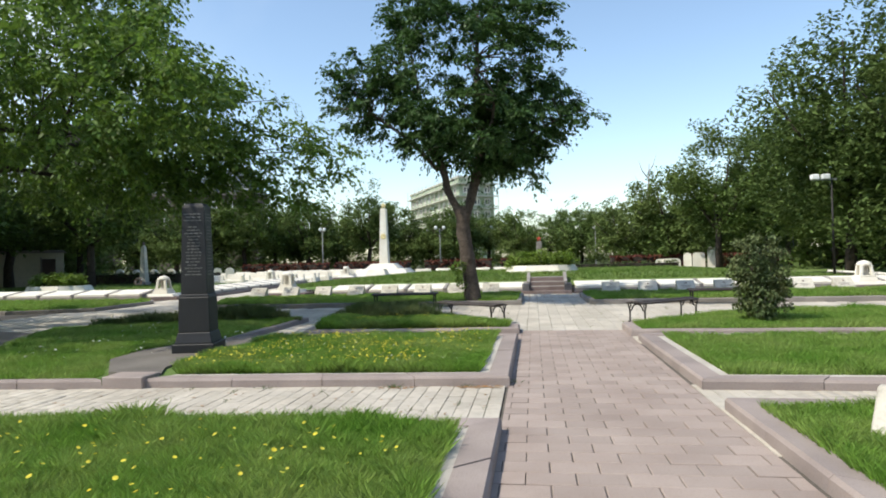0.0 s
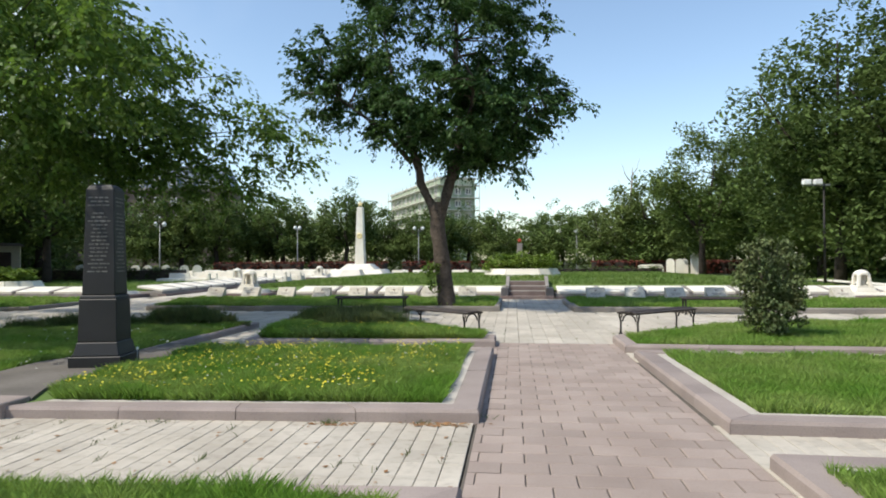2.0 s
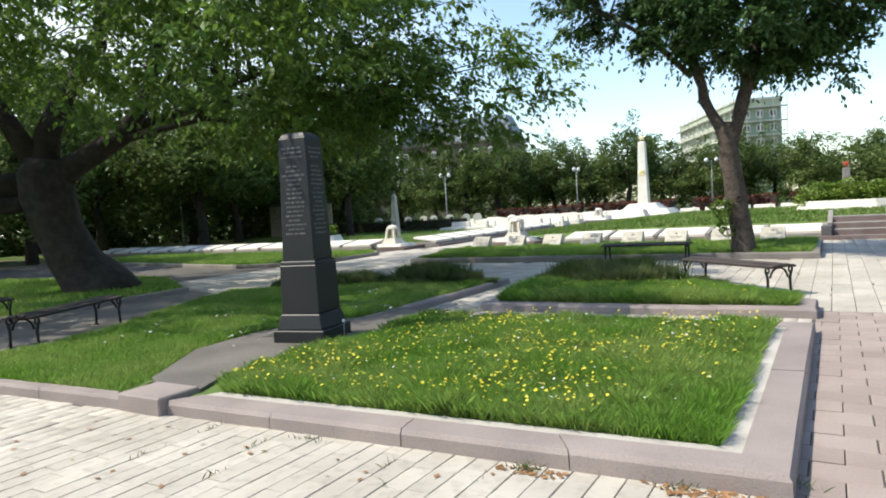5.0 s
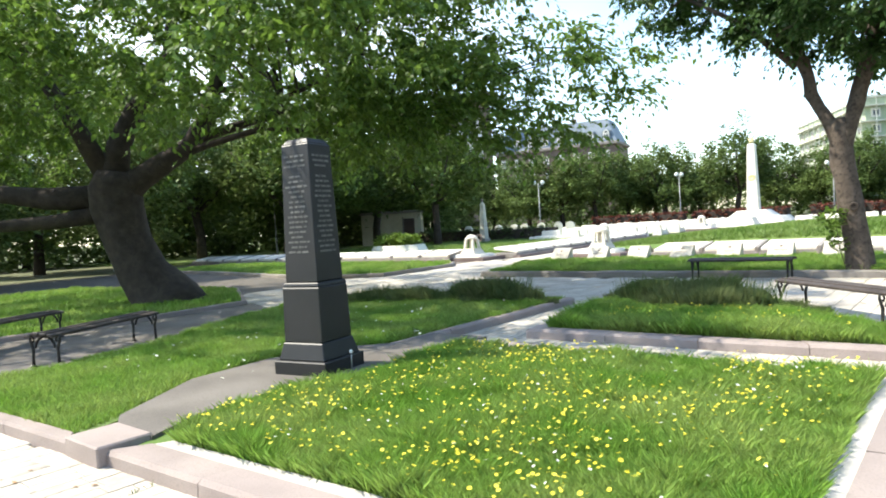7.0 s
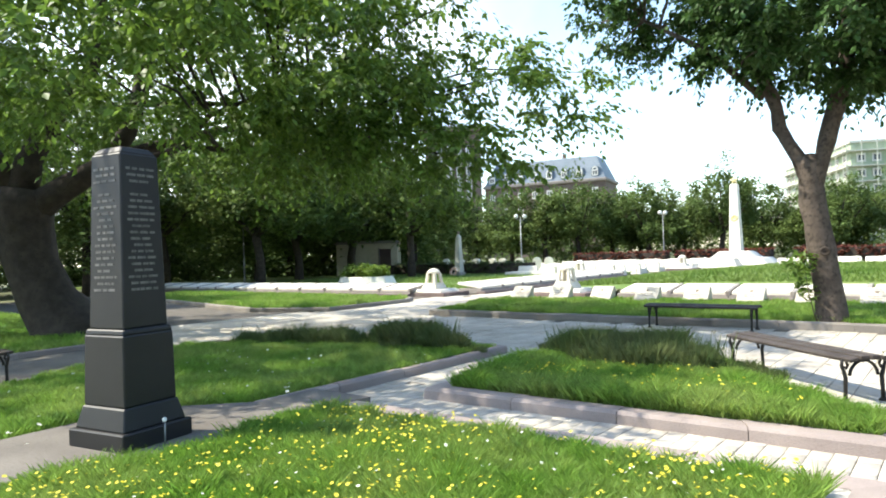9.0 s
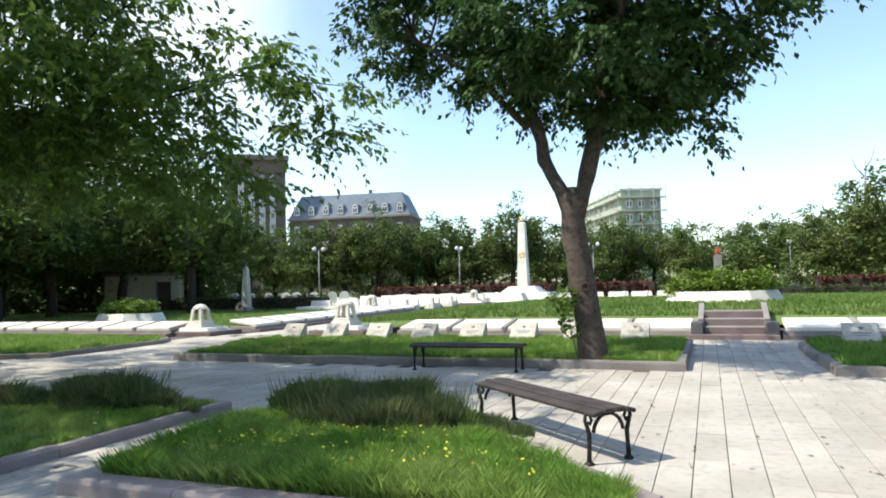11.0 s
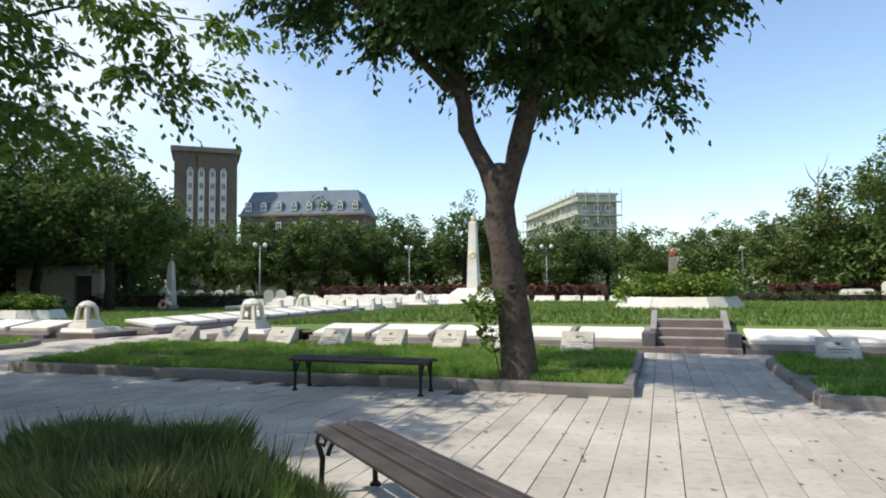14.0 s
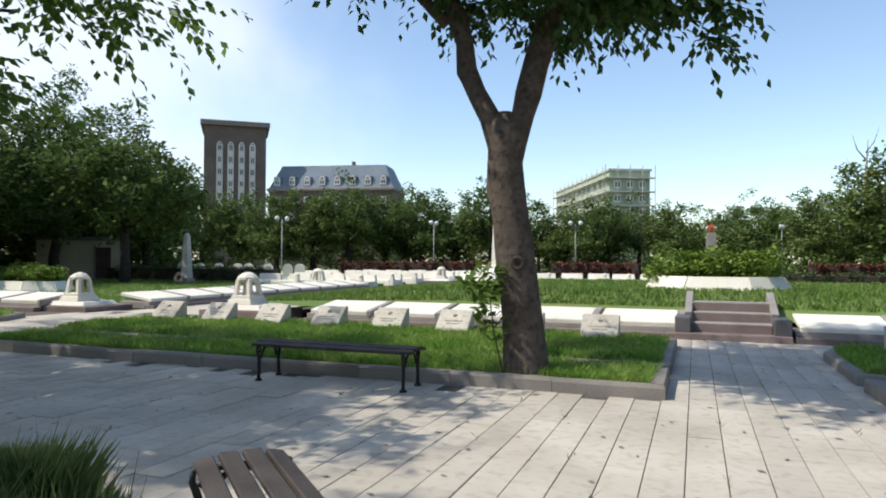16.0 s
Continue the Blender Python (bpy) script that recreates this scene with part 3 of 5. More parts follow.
def lantern(m, s=1.0):
    """A small stone grave lantern: stepped base, four posts round a hollow, domed cap."""
    ob = thing("stone_lantern", m, "small pale stone lantern with open sides and domed cap", "lantern", "stone lanterns")
    part("base", boxed(-0.95 * s, 0.95 * s, -0.62 * s, 0.95 * s, -0.1, 0.12 * s, bevel=0.015), M_BROWN, ob)
    part("plinth", boxed(-0.72 * s, 0.72 * s, -0.5 * s, 0.72 * s, 0.12 * s, 0.24 * s, bevel=0.02, taper=0.12 * s), M_WHITE, ob)
    part("foot", boxed(-0.36 * s, 0.36 * s, -0.36 * s, 0.36 * s, 0.24 * s, 0.38 * s, bevel=0.012, taper=0.05 * s), M_WHITE, ob)
    part("sill", boxed(-0.28 * s, 0.28 * s, -0.28 * s, 0.28 * s, 0.36 * s, 0.46 * s, bevel=0.012), M_WHITE, ob)
    for a in (-1, 1):
        for b in (-1, 1):
            bm = bmesh.new()
            v = box(bm, -0.05 * s, 0.05 * s, -0.05 * s, 0.05 * s, 0, 0.40 * s, bevel=0.008)
            bmesh.ops.transform(bm, matrix=pose(a * 0.20 * s, b * 0.20 * s, 0.45 * s, b * 7, -a * 7, 0), verts=bm.verts)
            part("post", bm, M_WHITE, ob)
    part("core", boxed(-0.09 * s, 0.09 * s, -0.09 * s, 0.09 * s, 0.45 * s, 0.84 * s, taper=0.02 * s), M_WHITE_OLD, ob)
    bm = bmesh.new()
    lathe(bm, [(0.25 * s, 0.83 * s), (0.26 * s, 0.89 * s), (0.22 * s, 0.93 * s), (0.15 * s, 0.985 * s), (0.07 * s, 1.01 * s), (0.02 * s, 1.02 * s)], 8, False, pose(0, 0, 0, 0, 0, 22.5))
    part("cap", bm, M_WHITE, ob)
    return ob


slab_proto = grave_slab(pose(-1.63, 25.45, 0), 1.62, 1.15)
for i in range(1, 5):
    copy_thing(slab_proto, pose(-1.63 - 1.62 * i, 25.45, 0))
for i in range(8):
    copy_thing(slab_proto, pose(1.86 + 1.62 * i, 25.45, 0))
for i in range(12):
    copy_thing(slab_proto, pose(-17.9 - 1.62 * i, 25.15, 0))
for i in range(9):
    copy_thing(slab_proto, pose(-14.2 - 0.06 * i, 27.0 + 1.62 * i, 0, 0, 0, 91))
for i in range(5):
    copy_thing(slab_proto, pose(16.2, 26.6 + 1.62 * i, 0, 0, 0, 90))
lantern_proto = lantern(pose(-15.65, 25.9, 0.02))
for x, y, z in ((-9.97, 25.8, 0.09), (12.6, 25.7, 0.02), (16.2, 24.9, 0)):
    copy_thing(lantern_proto, pose(x, y, z))


# ---- tilted grave markers in the grass ----
def marker(m):
    """A wedge-shaped stone with a sloping face that bears a small star and two worn lines."""
    ob = thing("grave_marker", m, "wedge-shaped limestone grave marker with a sloping worn face", "gravestone", "wedge-shaped grave markers")
    bm = bmesh.new()
    prof = ((0, 0), (0.02, 0.10), (0.33, 0.40), (0.42, 0.40), (0.42, 0))
    a = [bm.verts.new((-0.31, y, z)) for y, z in prof]
    b = [bm.verts.new((0.31, y, z)) for y, z in prof]
    for i in range(5):
        bm.faces.new((a[i], a[(i + 1) % 5], b[(i + 1) % 5], b[i]))
    bm.faces.new(a[::-1])
    bm.faces.new(b)
    bmesh.ops.recalc_face_normals(bm, faces=bm.faces)
    bmesh.ops.bevel(bm, geom=list(bm.edges), offset=0.012, segments=1, affect='EDGES')
    part("stone", bm, M_WHITE_OLD, ob)
    tilt = pose(0, 0.02 + 0.155, 0.10 + 0.15, math.degrees(math.atan2(0.30, 0.31)), 0, 0)
    bm = bmesh.new()
    star(bm, 0.055, 0.022, 0.012)
    bmesh.ops.transform(bm, matrix=tilt @ pose(0, 0.08, 0.006), verts=bm.verts)
    part("star_relief", bm, M_BROWN, ob, "small dark star in relief")
    for j in range(2):
        part("inscription_line", boxed(-0.17 + 0.04 * j, 0.17 - 0.04 * j, -0.012, 0.012, -0.002, 0.004, m=tilt @ pose(0, -0.05 - 0.06 * j, 0.002)), M_STEP, ob, "worn line of lettering")
    return ob


def star(bm, r, r2, t):
    """A five-pointed star of thickness t, lying in the plan."""
    ring = [(rr * math.sin(math.pi * k / 5), rr * math.cos(math.pi * k / 5)) for k in range(10) for rr in ((r if k % 2 == 0 else r2),)]
    lo = [bm.verts.new((x, y, -t / 2)) for x, y in ring]
    hi = [bm.verts.new((x * 0.92, y * 0.92, t / 4)) for x, y in ring]
    top, low = bm.verts.new((0, 0, t)), bm.verts.new((0, 0, -t))
    for k in range(10):
        q = (k + 1) % 10
        bm.faces.new((lo[q], lo[k], hi[k], hi[q]))
        bm.faces.new((hi[k], top, hi[q]))
        bm.faces.new((lo[k], lo[q], low))
    bmesh.ops.recalc_face_normals(bm, faces=bm.faces)


mark_proto = marker(pose(-10.32, 23.38, 0.11))
for i in range(1, 8):
    copy_thing(mark_proto, pose(-10.32 + 1.293 * i, 23.40 + 0.025 * i, 0.11, 0, 0, random.uniform(-2, 2)))
for i in range(7):
    copy_thing(mark_proto, pose(3.06 + 1.29 * i, 23.18 - 0.03 * i, 0.11, 0, 0, random.uniform(-2, 2)))

copy_thing(mark_proto, pose(2.95, 4.02, 0.09, 0, 0, -35) @ Matrix.Diagonal((0.95, 1, 0.92, 1)))

# ---- black monument ----
mon = thing("black_monument", pose(-5.02, 9.0, 0.12, 0, 0, 11) @ Matrix.Diagonal((0.81, 0.81, 1.09, 1)), "tall black granite monument with a tapered shaft on a stepped base", "monument")
part("base_step", boxed(-0.40, 0.40, -0.40, 0.40, 0, 0.13, bevel=0.01), M_GRANITE, mon)
part("base_block", boxed(-0.36, 0.36, -0.36, 0.36, 0.13, 0.29, bevel=0.012, taper=0.05), M_GRANITE, mon)
part("pedestal", boxed(-0.30, 0.30, -0.30, 0.30, 0.29, 0.80, bevel=0.012, taper=0.012), M_GRANITE, mon)
part("collar", boxed(-0.285, 0.285, -0.285, 0.285, 0.80, 0.84, bevel=0.01, taper=0.012), M_GRANITE, mon)
part("shaft", boxed(-0.255, 0.255, -0.255, 0.255, 0.84, 2.11, bevel=0.012, taper=0.04), M_GRANITE, mon)
part("top", boxed(-0.21, 0.21, -0.21, 0.21, 2.11, 2.16, bevel=0.01, taper=0.05), M_GRANITE, mon)
rng = np.random.default_rng(4)
for side in range(2):
    for j in range(19):
        z = 2.00 - 0.046 * j - (0.05 if j > 2 else 0)
        lean = 0.255 - 0.04 * (z - 0.84) / 1.27
        half = rng.uniform(0.09, 0.18)
        x = -half
        bm = bmesh.new()
        while x < half - 0.03:
            w = min(rng.uniform(0.04, 0.11), half - x)
            box(bm, x, x + w, -0.004, 0.0015, -0.009, 0.009)
            x += w + rng.uniform(0.012, 0.025)
        bmesh.ops.transform(bm, matrix=pose(0, 0, 0, 0, 0, 90 * side) @ pose(0, -lean - 0.001, z), verts=bm.verts)
        part("inscription_line", bm, M_INSCRIPTION, mon, "illegible line of small worn letters")
tap = thing("metal_stake", pose(-4.60, 9.05, 0.12), "thin grey metal stake standing beside the monument", "stake")
bm = bmesh.new()
tube(bm, [(0, 0, 0), (0.005, 0, 0.2)], [0.008, 0.008], 6)
part("rod", bm, M_LAMP, tap)
bm = bmesh.new()
lathe(bm, [(0.012, 0.19), (0.018, 0.2), (0.018, 0.215), (0.008, 0.225)], 8)
part("head", bm, M_GLOBE, tap)


# ---- benches ----
def bench(m, length=2.05):
    """A backless park bench: four planks on two cast-iron frames with scrolled legs."""
    ob = thing("park_bench", m, "backless park bench with dark planks on scrolled cast-iron legs", "bench", "park benches")
    h, d = length / 2, 0.46
    for j in range(4):
        y = -d / 2 + 0.058 + 0.115 * j
        drop = 0.018 if j in (0, 3) else 0.0
        bm = bmesh.new()
        box(bm, -h, h, -0.047, 0.047, -0.018, 0.018, bevel=0.007, m=pose(0, y, 0.44 - drop + random.uniform(-.002, .002), (12 if j == 0 else -12 if j == 3 else 0), 0, 0))
        part("plank", bm, M_WOOD, ob)
    for s in (-1, 1):
        x = s * (h - 0.10)
        bm = bmesh.new()
        arch = [(x, 0.155 * math.cos(a), 0.235 + 0.165 * math.sin(a)) for a in np.linspace(0.12, math.pi - 0.12, 11)]
        tube(bm, arch, [0.016] * 11, 6)
        tube(bm, [(x, -d / 2, 0.41), (x, 0, 0.415), (x, d / 2, 0.41)], [0.016] * 3, 6)
        part("frame_arch", bm, M_IRON, ob)
        for q in (-1, 1):
            bm = bmesh.new()
            leg = [(x, q * 0.205, 0.0), (x, q * 0.200, 0.12), (x, q * 0.195, 0.24), (x, q * 0.215, 0.31), (x, q * 0.235, 0.36), (x, q * 0.228, 0.41), (x, q * 0.19, 0.405), (x, q * 0.17, 0.36), (x, q * 0.185, 0.325), (x, q * 0.205, 0.345)]
            tube(bm, leg, [0.022, 0.019, 0.021, 0.019, 0.017, 0.016, 0.014, 0.013, 0.012, 0.011], 7)
            lathe(bm, [(0.045, 0.0), (0.042, 0.015), (0.024, 0.03)], 8, m=pose(x, q * 0.205, 0))
            part("leg", bm, M_IRON, ob)
    bm = bmesh.new()
    tube(bm, [(-h + 0.1, 0, 0.385), (h - 0.1, 0, 0.385)], [0.010, 0.010], 6)
    part("tie_rod", bm, M_IRON, ob)
    return ob


bench_proto = bench(pose(-1.17, 14.50, 0, 0, 0, -43))
copy_thing(bench_proto, pose(-3.64, 19.14, 0, 0, 0, 0.5))
copy_thing(bench_proto, pose(3.22, 14.5, 0, 0, 0, 43))
copy_thing(bench_proto, pose(5.75, 18.85, 0, 0, 0, -3))
copy_thing(bench_proto, pose(-9.45, 8.70, 0.006, 0, 0, 115))
copy_thing(bench_proto, pose(-11.75, 8.2, 0.006, 0, 0, 115))


# ---- trees ----
def branch_tree(name, m, label, trunk, limbs, lobes, clumps, per, spread, leaf, bark, leaf_mat, seed, group="", twigs=True, droop=0.35, sprays=0):
    """A tree: tapered trunk, limbs as tubes, twigs that reach into clumps of leaves."""
    rng = np.random.default_rng(seed)
    ob = thing(name, m, label, "tree", group)
    bm = bmesh.new()
    tube(bm, [p[:3] for p in trunk], [p[3] for p in trunk], 14)
    for v in bm.verts:
        k = noise.noise(v.co * 3.1 + Vector((seed, 0, 0))) * 0.16 + noise.noise(v.co * 9.0) * 0.05
        c = min((Vector(p[:3]) for p in trunk), key=lambda q: abs(q.z - v.co.z))
        v.co += Vector((v.co.x - c.x, v.co.y - c.y, 0)) * k
    part("trunk", bm, bark, ob)
    ends = []
    for limb in limbs:
        bm = bmesh.new()
        tube(bm, [p[:3] for p in limb], [p[3] for p in limb], 9)
        for v in bm.verts:
            v.co += Vector((noise.noise(v.co * 4), noise.noise(v.co * 4 + Vector((9, 0, 0))), 0)) * 0.03
        part("limb", bm, bark, ob)
        for a, b in zip(limb, limb[1:]):
            for t in (0.25, 0.5, 0.75, 1.0):
                ends.append([a[k] + (b[k] - a[k]) * t for k in range(3)])
    pts = crown_points(lobes, clumps, rng)
    if twigs:
        e = np.array(ends)
        bm = bmesh.new()
        for p in pts[::max(1, len(pts) // 140)]:
            q = e[np.argmin(((e - p) ** 2).sum(1) + np.maximum(0, e[:, 2] - p[2]) * 2)]
            mid = (p + q) / 2 + np.array([0, 0, 0.06 * np.linalg.norm(p - q)])
            tube(bm, [tuple(q), tuple(mid), tuple(p)], [0.035, 0.02, 0.007], 5)
        part("twig_mass", bm, bark, ob, kind="stuff")
    if sprays:
        part("crown", spray_cloud(pts, sprays, per, spread, leaf, rng, droop), leaf_mat, ob)
    else:
        part("crown", leaf_cloud(pts, per, spread, leaf, rng, droop), leaf_mat, ob)
    return ob


forked = branch_tree(
    "forked_tree", pose(-1.61, 19.92, 0.11), "leafy tree whose grey-brown trunk forks in two",
    [(0.0, 0, -0.1, 0.30), (0.0, 0, 0.08, 0.26), (-0.025, 0, 0.47, 0.235), (-0.07, 0, 0.88, 0.235), (-0.135, 0, 1.35, 0.23), (-0.18, 0, 1.82, 0.225), (-0.24, 0, 2.16, 0.215), (-0.25, 0, 2.63, 0.20), (-0.24, 0, 2.84, 0.205), (-0.25, 0, 2.97, 0.17), (-0.25, 0, 3.05, 0.08)],
    [[(-0.27, 0, 2.2, 0.10), (-0.33, 0, 2.68, 0.135), (-0.44, 0, 3.00, 0.128), (-0.60, 0.02, 3.30, 0.122), (-0.74, 0.03, 3.60, 0.122), (-0.78, 0.05, 3.95, 0.125), (-0.88, 0.06, 4.28, 0.12), (-1.05, 0.1, 4.65, 0.11), (-1.5, 0.3, 6.2, 0.07), (-1.9, 0.2, 8.4, 0.03)],
     [(-0.22, 0, 2.2, 0.11), (-0.14, 0, 2.68, 0.15), (-0.04, 0, 3.02, 0.145), (0.02, 0, 3.25, 0.142), (0.12, 0.03, 3.60, 0.145), (0.21, 0.06, 3.94, 0.15), (0.33, 0.1, 4.3, 0.14), (0.45, 0.0, 5.4, 0.12), (0.3, -0.2, 7.2, 0.08), (0.4, -0.1, 9.2, 0.03)],
     [(0.3, 0.1, 4.2, 0.09), (1.2, 0.3, 4.9, 0.07), (2.4, 0.2, 5.5, 0.05), (3.4, 0.1, 5.9, 0.02)],
     [(-1.0, 0.05, 4.2, 0.08), (-1.9, -0.4, 5.2, 0.06), (-3.0, -0.6, 6.0, 0.03)],
     [(0.35, 0, 4.8, 0.09), (0.8, -1.0, 5.4, 0.06), (1.0, -2.4, 5.9, 0.03)],
     [(0.3, 0, 5.6, 0.09), (0.2, 1.4, 6.2, 0.06), (0.3, 2.6, 7.0, 0.03)]],
    [((-0.1, 0.0, 7.4), (3.3, 3.1, 3.2)), ((0.3, 0, 5.2), (1.9, 1.9, 1.3)), ((1.1, -0.3, 4.55), (1.05, 1.2, 0.85)), ((-3.0, -0.1, 6.7), (1.8, 1.7, 1.6)), ((2.5, 0.0, 5.9), (1.4, 1.5, 1.2)), ((1.75, -0.2, 4.7), (1.05, 1.15, 0.85)), ((-1.6, 0.2, 9.4), (1.4, 1.4, 1.1)), ((1.7, 0.2, 9.0), (1.4, 1.4, 1.2)), ((0.4, -1.6, 5.5), (1.9, 1.4, 1.25)), ((-1.3, 0, 5.5), (1.3, 1.5, 1.0))],
    780, 11, 0.40, 0.13, M_BARK, M_LEAF_A, 11, droop=0.4, sprays=9)
bm = bmesh.new()
lathe(bm, [(0.085, 0.0), (0.09, 0.03), (0.06, 0.045), (0.035, 0.01)], 10, m=pose(-0.03, -0.225, 1.28, 90, 0, 0))
part("knot_hole", bm, M_BARK_DARK, forked, "dark healed knot hole")
burl = thing("sprout", pose(-1.93, 19.70, 0.11), "leafy green sprout growing beside the forked trunk", "sprout")
rng = np.random.default_rng(5)
bm = bmesh.new()
tube(bm, [(0.12, 0, 0), (0.02, -0.05, 0.5), (-0.04, -0.1, 1.1)], [0.012, 0.008, 0.004], 5)
part("stem", bm, M_BARK, burl)
part("leaves", leaf_cloud([(-0.05, -0.05, 0.75), (-0.12, -0.1, 0.95), (0.0, -0.05, 0.55), (-0.22, -0.1, 1.05), (0.02, 0, 1.0), (-0.02, -0.05, 1.2)], 36, 0.2, 0.12, rng), M_LEAF_B, burl)

big = branch_tree(
    "old_tree", pose(-14.9, 12.55, 0.08), "huge old tree with a thick leaning dark trunk and drooping crown",
    [(0.04, 0.03, -0.20, 1.050), (0.00, 0.00, 0.10, 0.820), (-0.16, -0.15, 0.38, 0.660), (-0.35, -0.31, 0.75, 0.580), (-0.56, -0.51, 1.50, 0.530), (-0.68, -0.62, 2.30, 0.570), (-0.70, -0.64, 2.80, 0.600), (-0.67, -0.60, 3.15, 0.420)],
    [[(-0.56, -0.50, 2.65, 0.360), (-0.26, -0.23, 2.95, 0.300), (0.13, 0.11, 3.27, 0.260), (0.62, 0.56, 3.67, 0.220), (0.96, 0.87, 4.33, 0.200), (1.16, 1.05, 5.10, 0.180), (1.37, 1.23, 6.20, 0.150), (1.56, 1.41, 7.60, 0.100), (1.71, 1.54, 9.40, 0.040)],
     [(1.15, 1.04, 4.95, 0.090), (1.58, 1.83, 5.05, 0.070), (1.99, 2.87, 5.10, 0.050), (2.77, 4.39, 5.60, 0.020)],
     [(0.45, 0.40, 3.50, 0.110), (1.35, 0.95, 3.73, 0.080), (2.20, 1.59, 3.96, 0.065), (3.10, 2.53, 3.80, 0.050), (4.08, 3.69, 3.60, 0.020)],
     [(2.06, 1.45, 3.90, 0.070), (2.64, 1.85, 4.60, 0.060), (3.55, 2.93, 5.20, 0.040), (4.67, 5.57, 5.40, 0.020)],
     [(-0.85, -0.77, 2.55, 0.330), (-1.93, -1.74, 2.62, 0.260), (-2.97, -2.68, 2.84, 0.200), (-3.95, -3.97, 3.50, 0.120), (-5.01, -5.20, 4.60, 0.040)],
     [(-0.89, -0.80, 2.20, 0.220), (-1.36, -1.77, 2.05, 0.170), (-1.84, -2.74, 2.00, 0.140), (-2.46, -3.84, 2.30, 0.090), (-3.25, -5.36, 3.40, 0.030)],
     [(-0.74, -0.67, 2.90, 0.360), (-0.80, -0.45, 3.80, 0.270), (-0.64, -0.04, 4.70, 0.220), (-0.18, 0.65, 5.90, 0.170), (0.04, 0.85, 7.80, 0.120), (0.10, 0.63, 10.20, 0.050)],
     [(-0.78, -0.70, 2.90, 0.260), (-1.26, -1.14, 4.20, 0.200), (-1.65, -1.90, 5.80, 0.140), (-2.04, -2.52, 8.00, 0.050)],
     [(0.67, 0.60, 3.80, 0.130), (0.86, 2.93, 4.60, 0.100), (1.85, 5.71, 5.40, 0.070), (4.22, 7.85, 5.60, 0.030)]],
    [((-0.30, 0.95, 7.80), (7.6, 7.2, 3.9)), ((5.50, -0.95, 5.20), (4.4, 4.8, 1.9)), ((5.60, 2.90, 5.50), (2.9, 2.6, 1.8)), ((7.70, 3.20, 3.45), (2.1, 1.7, 0.85)), ((5.60, 1.60, 3.60), (2.0, 1.8, 0.8)), ((8.20, 3.70, 4.55), (1.8, 1.6, 0.95)), ((9.20, 4.90, 4.35), (1.1, 1.0, 0.75)), ((7.90, -2.75, 4.60), (2.0, 1.8, 1.2)), ((3.80, 3.15, 3.90), (3.2, 2.4, 0.9)), ((6.30, 2.25, 4.20), (2.2, 1.8, 1.0)), ((-5.70, -1.35, 5.60), (4.2, 4.2, 2.6)), ((0.80, -4.35, 5.60), (4.5, 3.0, 2.2)), ((2.40, 2.60, 8.40), (3.8, 3.6, 2.2))],
    1680, 11, 0.56, 0.135, M_BARK_DARK, M_LEAF_B, 23, droop=0.45, sprays=8)


def plain_tree(name, m, label, height, width, leaf_mat, seed, clumps=250, per=34, leaf=0.32, group="park trees"):
    """A park tree seen from afar: trunk, limbs, crown of many small clumps."""
    rng = np.random.default_rng(seed)
    h, r = height, width / 2
    fork = h * rng.uniform(0.22, 0.3)
    trunk = [(0, 0, -0.3, 0.34), (0.05, 0, fork * 0.5, 0.26), (rng.uniform(-.2, .2), 0, fork, 0.24), (rng.uniform(-.3, .3), 0.1, h * 0.5, 0.15)]
    limbs = []
    for k in range(5):
        a = k * 1.26 + rng.uniform(-.4, .4)
        limbs.append([(trunk[2][0], 0, fork, 0.14), (math.cos(a) * r * 0.35, math.sin(a) * r * 0.35, h * 0.45, 0.1), (math.cos(a) * r * 0.7, math.sin(a) * r * 0.7, h * rng.uniform(0.55, 0.75), 0.03)])
    lobes = [((0, 0, h * 0.62), (r * 0.8, r * 0.8, h * 0.38))]
    for k in range(6):
        a = k * 1.05 + rng.uniform(-.4, .4)
        lobes.append(((math.cos(a) * r * 0.55, math.sin(a) * r * 0.55, h * rng.uniform(0.26, 0.70)), (r * 0.48, r * 0.48, h * rng.uniform(0.16, 0.25))))
    return branch_tree(name, m, label, trunk, limbs, lobes, clumps, per, 0.085 * width, leaf, M_BARK_DARK, leaf_mat, seed, group, False)


far_a = plain_tree("park_tree", pose(-30, 82, 0), "dense green park tree in a far row", 9.5, 9.5, M_LEAF_FAR, 31)
far_b = plain_tree("park_tree", pose(-10, 84, 0), "dense green park tree in a far row", 8.6, 8.5, M_LEAF_FAR, 32)
far_c = plain_tree("park_tree", pose(22, 82, 0), "lighter green park tree in a far row", 9.0, 9.0, M_LEAF_LIGHT, 33)
tall_a = plain_tree("tall_park_tree", pose(20.5, 34, 0), "tall dark park tree with dense foliage", 15.0, 11.0, M_LEAF_FAR, 34, 420, 50, 0.27)
tall_b = plain_tree("tall_park_tree", pose(21, 61, 0), "tall lighter park tree with loose foliage", 13.0, 9.5, M_LEAF_LIGHT, 35, 330, 42, 0.27)
rr = np.random.default_rng(77)


def stand(src, x, y, s):
    copy_thing(src, pose(x, y, 0, 0, 0, rr.uniform(0, 360)) @ Matrix.Diagonal((s, s, s * rr.uniform(0.93, 1.07), 1)))


